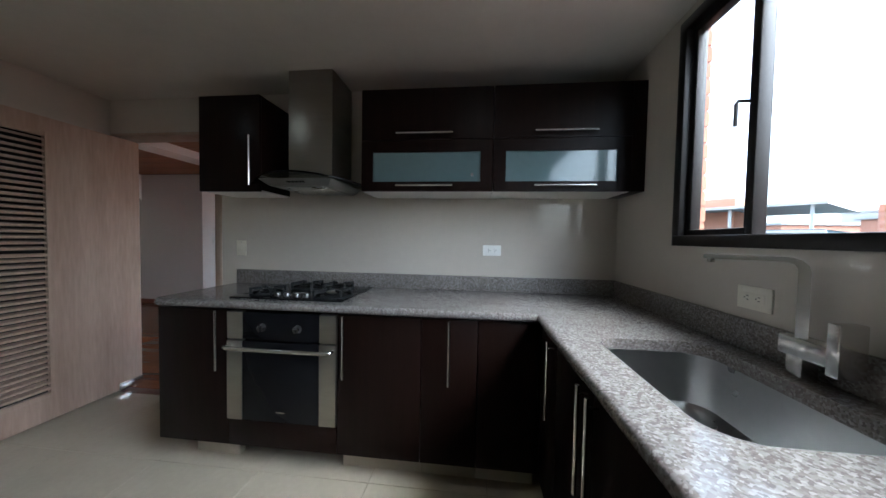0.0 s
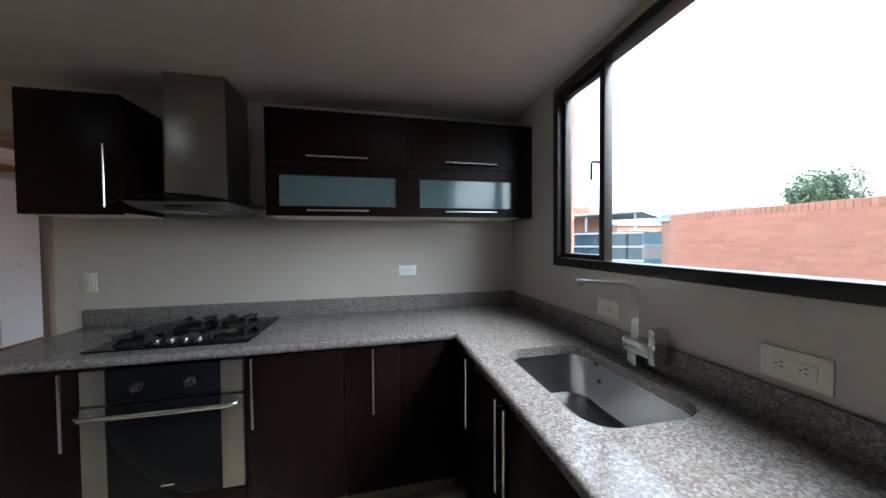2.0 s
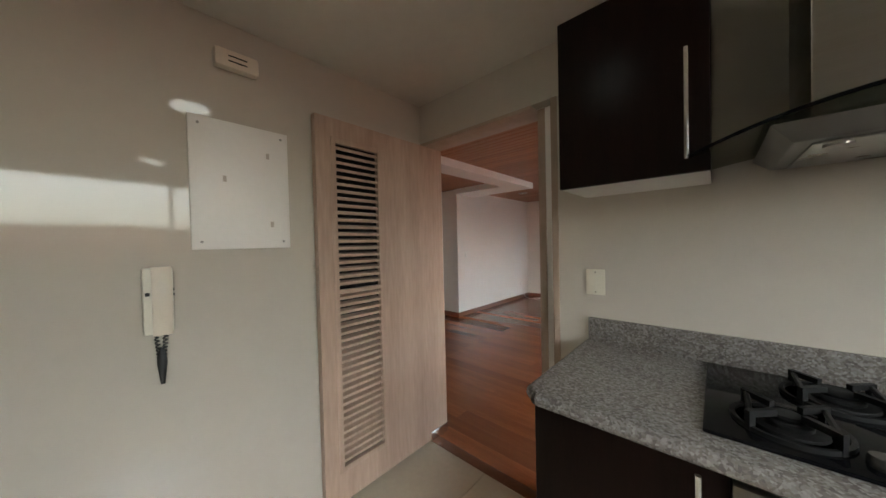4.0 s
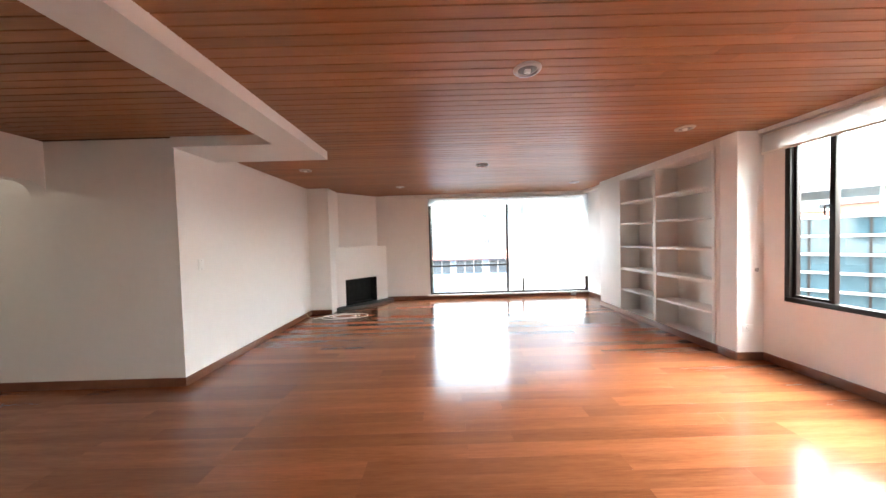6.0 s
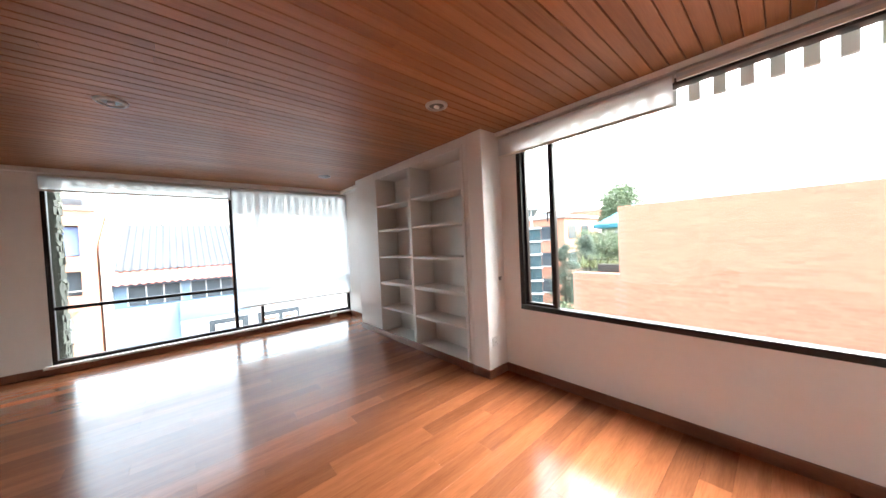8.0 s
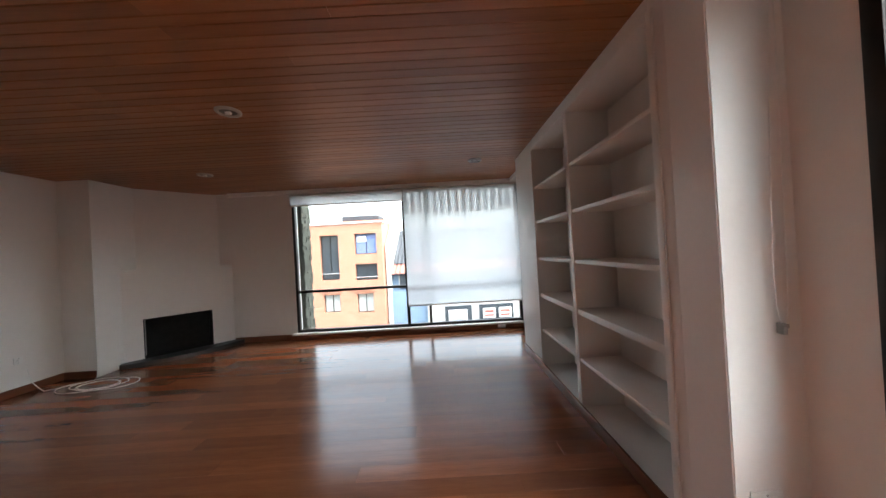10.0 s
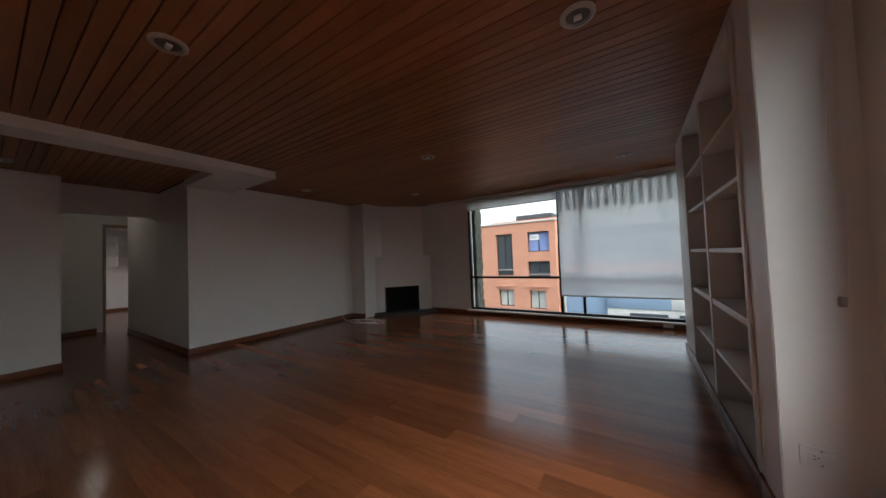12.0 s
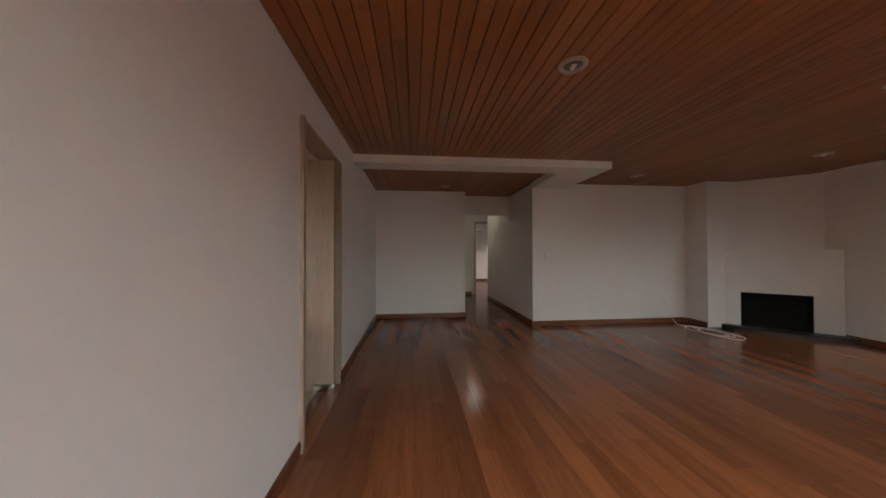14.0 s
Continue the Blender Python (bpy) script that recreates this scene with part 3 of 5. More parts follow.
# ---- kitchen: fitted furniture ----
def worktop():
    t = thing("worktop", (-1.3, -0.6, 0.86), "speckled grey granite worktop in an L around the corner", "worktop")
    bm = bmesh.new()
    z0, z1 = 0.86, 0.90
    prism(bm, [(-2.61, -0.588), (-0.588, -0.588), (-0.588, 0), (-2.64, 0), (-2.64, -0.558)], z0, z1)
    hx0, hx1, hy0, hy1 = -0.47, -0.10, -1.47, -0.90
    for b in ((-0.588, 0, hy1, 0), (-0.588, hx0, hy0, hy1), (hx1, 0, hy0, hy1), (-0.588, 0, -3.2, hy0)):
        box(bm, *b, z0, z1)
    r = 0.09
    for cx, cy, sx, sy in ((hx0, hy0, 1, 1), (hx1, hy0, -1, 1), (hx1, hy1, -1, -1), (hx0, hy1, 1, -1)):
        arc = [(cx + sx * (r - r * math.cos(a)), cy + sy * (r - r * math.sin(a))) for a in (math.pi / 2 * k / 8 for k in range(9))]
        pts = [(cx, cy)] + (arc if sx * sy < 0 else arc[::-1])
        prism(bm, pts, z0, z1)
    part("slab", bm, M_GRANITE, t, smooth=False)
    ed = bmesh.new()
    n = 8
    def nose(p, q, out):
        p, q, out = Vector(p), Vector(q), Vector(out)
        rows = []
        for k in range(n + 1):
            a = -math.pi / 2 + math.pi * k / n
            o = out * (0.02 * math.cos(a)) + Vector((0, 0, 0.88 + 0.02 * math.sin(a)))
            rows.append((ed.verts.new(Vector((p.x, p.y, 0)) + o), ed.verts.new(Vector((q.x, q.y, 0)) + o)))
        for a, b in zip(rows, rows[1:]):
            ed.faces.new((a[0], a[1], b[1], b[0]))
    nose((-2.61, -0.588, 0), (-0.588, -0.588, 0), (0, -1, 0))
    nose((-0.588, -0.588, 0), (-0.588, -3.2, 0), (-1, 0, 0))
    nose((-2.64, -0.558, 0), (-2.61, -0.588, 0), (-0.707, -0.707, 0))
    nose((-2.64, 0.0, 0), (-2.64, -0.558, 0), (-1, 0, 0))
    part("nosing", ed, M_GRANITE, t)
    bar("upstand", -2.64, 0.0, -0.02, 0.0, 0.901, 1.0, M_GRANITE, t, "", 0.002)
    bar("upstand", -0.02, 0.0, -3.2, -0.021, 0.901, 1.0, M_GRANITE, t, "", 0.002)
worktop()

def bar_handle(parent, p, q, out, m=M_CHROME):
    """Slim bar pull on two posts, standing off by the vector out."""
    p, q, out = Vector(p), Vector(q), Vector(out)
    bm = bmesh.new()
    tube(bm, [p + out, q + out], 0.006, 10)
    d = (q - p) * 0.08
    for e in (p + d, q - d):
        tube(bm, [e, e + out], 0.0045, 8)
    return part("handle", bm, m, parent, "satin metal bar handle")

def base_cabinet(x0, x1, handle=None, label="dark wenge base cabinet with a flat door", door=True):
    t = thing("base_cabinet", ((x0 + x1) / 2, -0.3, 0), label, "kitchen cabinet", "kitchen base cabinets")
    bar("body", x0 + 0.001, x1 - 0.001, -0.56, -0.001, 0.115, 0.858, M_WENGE, t, "", 0.001)
    bar("plinth", x0 + (0.15 if x0 < -2.5 else 0.001), x1 - 0.001, -0.50, -0.46, 0.0, 0.114, M_KFLOOR, t, "beige tiled plinth", 0.001)
    d = bar("door", x0 + 0.002, x1 - 0.002, -0.581, -0.561, 0.118, 0.852, M_WENGE, t, "", 0.0015)
    if handle is not None:
        bar_handle(d, (handle, -0.581, 0.53), (handle, -0.581, 0.85), (0, -0.03, 0))
    return t
base_cabinet(-2.625, -2.205, -2.255)
base_cabinet(-1.597, -1.16, -1.555)
base_cabinet(-1.16, -0.88, -1.02)
base_cabinet(-0.88, -0.585, None, "dark wenge corner cabinet front")
def base_cabinet_e(y0, y1, handle=None):
    t = thing("base_cabinet", (-0.3, (y0 + y1) / 2, 0), "dark wenge base cabinet under the sink counter", "kitchen cabinet", "kitchen base cabinets")
    top = 0.62 if y0 > -1.7 else 0.858
    bar("body", -0.56, -0.001, y0 + 0.001, y1 - 0.001, 0.115, top, M_WENGE, t, "", 0.001)
    bar("plinth", -0.5, -0.46, y0 + 0.001, y1 - 0.001, 0.0, 0.114, M_KFLOOR, t, "beige tiled plinth", 0.001)
    d = bar("door", -0.581, -0.561, y0 + 0.002, y1 - 0.002, 0.118, 0.852, M_WENGE, t, "", 0.0015)
    if handle is not None:
        bar_handle(d, (-0.581, handle, 0.53), (-0.581, handle, 0.845), (-0.03, 0, 0))
base_cabinet_e(-0.85, -0.59, -0.82)
base_cabinet_e(-1.205, -0.852, -1.17)
base_cabinet_e(-1.68, -1.207, -1.24)
base_cabinet_e(-2.2, -1.682, -2.15)
base_cabinet_e(-2.7, -2.202, -2.25)
base_cabinet_e(-3.2, -2.702, -2.75)
def oven():
    t = thing("oven", (-1.9, -0.3, 0.12), "built-in stainless steel and black glass oven", "oven")
    bar("body", -2.203, -1.599, -0.56, -0.002, 0.118, 0.852, M_WENGE, t, "dark housing", 0.001)
    bar("base_panel", -2.203, -1.599, -0.581, -0.561, 0.118, 0.262, M_WENGE, t, "", 0.001)
    bar("control_panel", -2.115, -1.69, -0.59, -0.561, 0.70, 0.846, M_BLACKG, t, "glossy black control panel", 0.002)
    d = bar("oven_door", -2.115, -1.69, -0.594, -0.561, 0.268, 0.693, M_BLACKG, t, "black glass oven door", 0.002)
    for x0, x1 in ((-2.203, -2.117), (-1.688, -1.599)):
        bar("side_trim", x0, x1, -0.592, -0.561, 0.70, 0.846, M_STEEL, t, "brushed steel side trim", 0.002)
        bar("side_trim", x0, x1, -0.596, -0.561, 0.268, 0.693, M_STEEL, t, "brushed steel side trim", 0.002)
    bm = bmesh.new()
    pts = [(-2.185, -0.596, 0.665), (-2.185, -0.63, 0.667), (-2.165, -0.645, 0.668), (-1.635, -0.645, 0.668), (-1.615, -0.63, 0.667), (-1.615, -0.596, 0.665)]
    tube(bm, pts, 0.011, 12)
    part("handle", bm, M_CHROME, t, "steel tube handle")
    for x in (-2.0, -1.805):
        k = thing_knob(t, x, 0.768)
    bar("logo", -1.925, -1.875, -0.5955, -0.594, 0.318, 0.325, M_CHROME, t, "small pale emblem", 0)
def thing_knob(t, x, z):
    bm = bmesh.new()
    for r, y0, y1 in ((0.021, -0.59, -0.595), (0.017, -0.595, -0.614)):
        tube(bm, [(x, y0, z), (x, y1, z)], r, 24)
    box(bm, x - 0.003, x + 0.003, -0.622, -0.613, z - 0.016, z + 0.016)
    return part("knob", bm, M_KNOB, t, "dark metal knob")
oven()

def hob():
    t = thing("gas_hob", (-1.92, -0.29, 0.9), "black glass gas hob with cast-iron supports", "hob")
    bm = bmesh.new()
    box(bm, -2.25, -1.6, -0.525, -0.045, 0.901, 0.909)
    soften(bm, 0.003)
    part("glass_plate", bm, M_BLACKG, t)
    for x, y, r in ((-2.11, -0.40, 0.04), (-2.0, -0.17, 0.045), (-1.785, -0.17, 0.045), (-1.705, -0.40, 0.055)):
        b = bmesh.new()
        lathe(b, [(r + 0.022, 0.0), (r + 0.02, 0.006), (r, 0.008), (r, 0.016), (r * 0.9, 0.02)], (x, y, 0.909), 28)
        part("burner", b, M_IRON, t, "dark burner ring")
        b = bmesh.new()
        lathe(b, [(r * 0.72, 0.0), (r * 0.74, 0.006), (r * 0.6, 0.01)], (x, y, 0.9295), 24)
        part("burner_cap", b, M_STEEL if r > 0.05 else M_IRON, t, "worn burner cap")
        g = bmesh.new()
        R = r + 0.055
        for a in range(4):
            c, s = math.cos(a * math.pi / 2 + math.pi / 4), math.sin(a * math.pi / 2 + math.pi / 4)
            px, py = -s * 0.006, c * 0.006
            def arm(r0, r1, z0, z1):
                prism(g, [(x + c * r0 - px, y + s * r0 - py), (x + c * r1 - px, y + s * r1 - py), (x + c * r1 + px, y + s * r1 + py), (x + c * r0 + px, y + s * r0 + py)], z0, z1)
            arm(r * 0.75, R, 0.938, 0.952)
            arm(R - 0.014, R, 0.909, 0.938)
        for i in range(4):
            a0, a1 = i * math.pi / 2 + math.pi / 4, (i + 1) * math.pi / 2 + math.pi / 4
            if i == 1 or i == 3:
                p0, p1 = (x + (R - 0.008) * math.cos(a0), y + (R - 0.008) * math.sin(a0), 0.943), (x + (R - 0.008) * math.cos(a1), y + (R - 0.008) * math.sin(a1), 0.943)
                tube(g, [p0, p1], 0.006, 6)
        lathe(g, [(R * 0.99, 0.0), (R * 0.99, 0.01), (R * 0.9, 0.01), (R * 0.9, 0.0)], (x, y, 0.909), 24)
        part("pan_support", g, M_IRON, t, "matt cast-iron pan support")
    for x in (-2.003, -1.945, -1.887, -1.83):
        b = bmesh.new()
        lathe(b, [(0.019, 0.0), (0.018, 0.018), (0.016, 0.022)], (x, -0.47, 0.909), 20)
        part("knob", b, M_KNOB, t, "dark metal control knob")
hob()

def hood():
    t = thing("range_hood", (-1.92, -0.15, 1.52), "stainless steel chimney hood with a curved glass canopy", "range hood")
    bar("chimney", -2.06, -1.775, -0.285, -0.001, 1.574, 2.259, M_STEEL, t, "brushed steel chimney", 0.006)
    bm = bmesh.new()
    nx, ny = 24, 3
    def g(i, dz):
        u = i / nx * 2 - 1
        x = -1.935 + 0.35 * u
        z = 1.606 - 0.04 * u * u + dz
        return x, z, -0.50 + 0.19 * u * u
    top, bot = [], []
    for i in range(nx + 1):
        x, z, yf = g(i, 0)
        top.append((bm.verts.new((x, -0.002, z)), bm.verts.new((x, yf, z))))
        bot.append((bm.verts.new((x, -0.002, z - 0.006)), bm.verts.new((x, yf, z - 0.006))))
    for i in range(nx):
        bm.faces.new((top[i][0], top[i + 1][0], top[i + 1][1], top[i][1]))
        bm.faces.new((bot[i][0], bot[i][1], bot[i + 1][1], bot[i + 1][0]))
        bm.faces.new((top[i][1], top[i + 1][1], bot[i + 1][1], bot[i][1]))
        bm.faces.new((top[i][0], bot[i][0], bot[i + 1][0], top[i + 1][0]))
    for i in (0, nx):
        bm.faces.new((top[i][0], top[i][1], bot[i][1], bot[i][0]))
    part("glass_canopy", bm, M_CANOPY, t, "curved smoked glass canopy")
    ed = bmesh.new()
    tube(ed, [(g(i, 0)[0], g(i, 0)[2], g(i, 0)[1] - 0.003) for i in range(nx + 1)], 0.0045, 6)
    part("canopy_edge", ed, M_BLACKG, t, "dark polished glass edge")
    b = bmesh.new()
    lo = [b.verts.new(c) for c in ((-2.10, -0.40, 1.538), (-1.74, -0.40, 1.538), (-1.74, -0.03, 1.538), (-2.10, -0.03, 1.538))]
    hi = [b.verts.new(c) for c in ((-2.14, -0.45, 1.574), (-1.70, -0.45, 1.574), (-1.70, -0.005, 1.574), (-2.14, -0.005, 1.574))]
    b.faces.new(lo[::-1]); b.faces.new(hi)
    for i in range(4):
        j = (i + 1) % 4
        b.faces.new((lo[i], lo[j], hi[j], hi[i]))
    soften(b, 0.004)
    part("hood_body", b, M_ENAM, t, "pale satin hood body")
    bar("grease_filter", -2.07, -1.77, -0.37, -0.06, 1.533, 1.5375, M_SINK, t, "fine metal grease filter", 0.001)
    for i in range(5):
        bar("button", -1.972 + i * 0.022, -1.957 + i * 0.022, -0.437, -0.42, 1.552, 1.560, M_BLACKP, t, "", 0.001)
    for x in (-2.03, -1.81):
        b = bmesh.new()
        lathe(b, [(0.022, -0.006), (0.022, 0.0)], (x, -0.345, 1.5335), 20)
        part("hood_lamp", b, M_SINK, t, "small round hood lamp, unlit")
hood()

def flap(parent, x0, x1, z0, z1, glass=False, y=-0.305):
    bm = bmesh.new()
    if glass:
        f = 0.068
        for b in ((x0, x1, z0, z0 + 0.055), (x0, x1, z1 - f, z1), (x0, x0 + f, z0 + 0.055, z1 - f), (x1 - f, x1, z0 + 0.055, z1 - f)):
            box(bm, b[0], b[1], y, y + 0.02, b[2], b[3])
    else:
        box(bm, x0, x1, y, y + 0.02, z0, z1)
    d = part("flap_door", bm, M_WENGE, parent, "", smooth=False)
    if glass:
        bar("frosted_pane", x0 + f, x1 - f, y + 0.008, y + 0.014, z0 + 0.055, z1 - f, M_FROST, d, "pale frosted glass pane", 0)
    if glass and x0 < -0.9:
        rod("latch", [(x1 - 0.115, y + 0.008, z0 + 0.095), (x1 - 0.115, y + 0.002, z0 + 0.095)], 0.009, M_KNOB, d, "small round metal latch")
    c = (x0 + x1) / 2 + (0.02 if x0 > -0.9 else -0.005)
    bar_handle(d, (c - 0.165, y, z0 + 0.03), (c + 0.165, y, z0 + 0.03), (0, -0.026, 0))

def wall_cabinet(x0, x1):
    t = thing("wall_cabinet", ((x0 + x1) / 2, -0.15, 1.52), "dark wenge wall cabinet with a frosted glass flap", "kitchen cabinet", "kitchen wall cabinets")
    bar("body", x0, x1, -0.284, -0.001, 1.532, 2.113, M_WENGE, t, "", 0.001)
    bar("underside", x0 + 0.001, x1 - 0.001, -0.284, -0.002, 1.522, 1.531, M_TRIMW, t, "white underside panel", 0)
    flap(t, x0 + 0.002, x1 - 0.002, 1.822, 2.113)
    flap(t, x0 + 0.002, x1 - 0.002, 1.524, 1.818, True)
wall_cabinet(-1.585, -0.812)
wall_cabinet(-0.81, -0.072)
tagged(bar("cabinet_filler", -0.071, -0.001, -0.305, -0.001, 1.522, 2.113, M_WENGE, None, "", 0.001), "narrow dark wenge filler beside the wall cabinet", "filler panel")
def small_cabinet():
    t = thing("wall_cabinet", (-2.44, -0.15, 1.52), "small dark wenge wall cabinet beside the hood", "kitchen cabinet", "kitchen wall cabinets")
    bar("body", -2.645, -2.235, -0.284, -0.001, 1.532, 2.113, M_WENGE, t, "", 0.001)
    bar("underside", -2.643, -2.237, -0.283, -0.002, 1.522, 1.531, M_TRIMW, t, "white underside panel", 0)
    d = bar("door", -2.645, -2.235, -0.305, -0.285, 1.522, 2.113, M_WENGE, t, "", 0.0015)
    bar_handle(d, (-2.285, -0.305, 1.555), (-2.285, -0.305, 1.86), (0, -0.028, 0))
small_cabinet()

def sink():
    t = thing("sink", (-0.285, -1.185, 0.68), "undermounted stainless steel sink with water drops", "sink")
    bm = bmesh.new()
    def ring(inset, z, r):
        x0, x1, y0, y1 = -0.475 + inset, -0.095 - inset, -1.475 + inset, -0.895 - inset
        out = []
        for cx, cy, a0 in ((x1 - r, y1 - r, 0), (x0 + r, y1 - r, 90), (x0 + r, y0 + r, 180), (x1 - r, y0 + r, 270)):
            for k in range(7):
                a = radians(a0 + 15 * k)
                out.append(bm.verts.new((cx + r * math.cos(a), cy + r * math.sin(a), z)))
        return out
    rs = [ring(-0.015, 0.859, 0.1), ring(0.0, 0.859, 0.09), ring(0.004, 0.72, 0.085), ring(0.012, 0.69, 0.08), ring(0.035, 0.678, 0.06), ring(0.13, 0.674, 0.03)]
    for a, b in zip(rs, rs[1:]):
        for k in range(len(a)):
            bm.faces.new((a[k], a[(k + 1) % len(a)], b[(k + 1) % len(b)], b[k]))
    bm.faces.new(rs[-1])
    part("bowl", bm, M_SINK, t)
    b = bmesh.new()
    lathe(b, [(0.045, 0.0), (0.043, 0.003), (0.03, 0.001), (0.028, -0.004)], (-0.285, -1.185, 0.6745), 28)
    part("drain", b, M_CHROME, t, "round metal drain")
    for k in range(26):
        dx, dy = random.uniform(-0.1, 0.1), random.uniform(-0.2, 0.2)
        b = bmesh.new()
        r = random.uniform(0.003, 0.006)
        lathe(b, [(r, 0), (r * 0.8, r * 0.4), (r * 0.2, r * 0.6)], (-0.285 + dx * 0.6, -1.185 + dy, 0.6745), 8)
        part("water_drop", b, M_CHROME, t, "")
sink()

def faucet():
    t = thing("kitchen_faucet", (-0.06, -1.17, 0.9), "square-profile satin metal kitchen faucet", "faucet")
    x, y = -0.06, -1.175
    bar("base", x - 0.02, x + 0.02, y - 0.02, y + 0.02, 0.9, 0.975, M_CHROME, t, "", 0.003)
    bar("valve_body", x - 0.022, x + 0.022, y - 0.075, y + 0.04, 0.96, 1.01, M_CHROME, t, "", 0.004)
    bar("lever", x - 0.03, x + 0.03, y - 0.105, y - 0.078, 0.945, 1.07, M_CHROME, t, "flat upright lever", 0.004)
    d = Vector((-0.72, 0.69)).normalized()
    n = Vector((-d.y, d.x))
    prof = [(0.014, 1.01), (0.014, 1.185), (0.02, 1.197), (0.032, 1.203), (0.20, 1.203), (0.20, 1.216), (0.028, 1.216), (0.008, 1.208), (-0.004, 1.195), (-0.008, 1.18), (-0.008, 1.01)]
    bm = bmesh.new()
    sides = [[bm.verts.new((x + d.x * u + n.x * w, y + d.y * u + n.y * w, z)) for u, z in prof] for w in (-0.017, 0.017)]
    bm.faces.new(sides[0])
    bm.faces.new(sides[1][::-1])
    for i in range(len(prof)):
        j = (i + 1) % len(prof)
        bm.faces.new((sides[0][i], sides[1][i], sides[1][j], sides[0][j]))
    part("spout", bm, M_CHROME, t, "flat square spout")
    e = Vector((x, y)) + d * 0.185
    rod("aerator", [(e.x, e.y, 1.205), (e.x, e.y, 1.192)], 0.009, M_CHROME, t)
faucet()

# ---- kitchen: fittings on the walls ----
def outlet(name, axis, at, u0, u1, z0, z1, label, material=M_PLASTW, sockets=2, category="outlet", sign=-1):
    """Cover plate on a wall: axis 'x' or 'y' is the wall's normal."""
    cu, t = (u0 + u1) / 2, None
    t = thing(name, (at, cu, z0) if axis == "x" else (cu, at, z0), label, category)
    def plate(nm, a, b, c, d, o0, o1, m, lab=""):
        lo, hi = sorted((at + sign * o0, at + sign * o1))
        return bar(nm, *((lo, hi, a, b) if axis == "x" else (a, b, lo, hi)), c, d, m, t, lab, 0.0015)
    plate("cover", u0, u1, z0, z1, 0.0, 0.006, material)
    n = sockets
    m = (z0 + z1) / 2
    w, h = (u1 - u0) * 0.64, (z1 - z0) * (0.42 if n > 1 else 0.5)
    plate("insert" if category == "outlet" else "rocker", cu - w / 2, cu + w / 2, m - h / 2, m + h / 2, 0.004, 0.0085, material)
    if category == "outlet":
        for i in range(n):
            c = cu + (u1 - u0) * 0.17 * (2 * i - 1)
            for s in (-0.006, 0.006):
                plate("slot", c - 0.005, c + 0.003, m + s - 0.0013, m + s + 0.0013, 0.008, 0.0089, M_BLACKP)
            plate("ground_hole", c + 0.007, c + 0.0115, m - 0.002, m + 0.002, 0.008, 0.0089, M_BLACKP)
    for z in (z0 + 0.012, z1 - 0.012) if n == 1 else ():
        plate("screw", cu - 0.003, cu + 0.003, z - 0.003, z + 0.003, 0.005, 0.0075, M_CHROME)
    return t
outlet("outlet", "y", 0, -0.85, -0.73, 1.14, 1.21, "white double power outlet above the worktop")
outlet("light_switch", "y", 0, -2.65, -2.575, 1.10, 1.21, "ivory light switch by the kitchen door", M_PLAST, 1, "switch")
outlet("outlet", "x", 0, -1.03, -0.91, 1.035, 1.11, "ivory double power outlet behind the faucet", M_PLAST)
outlet("outlet", "x", 0, -1.64, -1.51, 1.02, 1.10, "ivory double power outlet under the kitchen window", M_PLAST)

def fuse_panel():
    t = thing("fuse_box_cover", (KW, -1.03, 1.34), "white painted metal fuse box cover with corner screws", "fuse box")
    bar("cover", KW, KW + 0.012, -1.21, -0.855, 1.335, 1.855, M_TRIMW, t, "", 0.003)
    for y in (-1.18, -0.885):
        for z in (1.365, 1.825):
            bm = bmesh.new()
            tube(bm, [(KW + 0.011, y, z), (KW + 0.015, y, z)], 0.005, 12)
            part("screw", bm, M_CLIP, t)
    for y, z in ((-1.10, 1.62), (-0.94, 1.74), (-0.93, 1.44)):
        bar("notch", KW + 0.0115, KW + 0.0135, y - 0.006, y + 0.006, z - 0.012, z + 0.012, M_KWALL, t, "", 0)
fuse_panel()
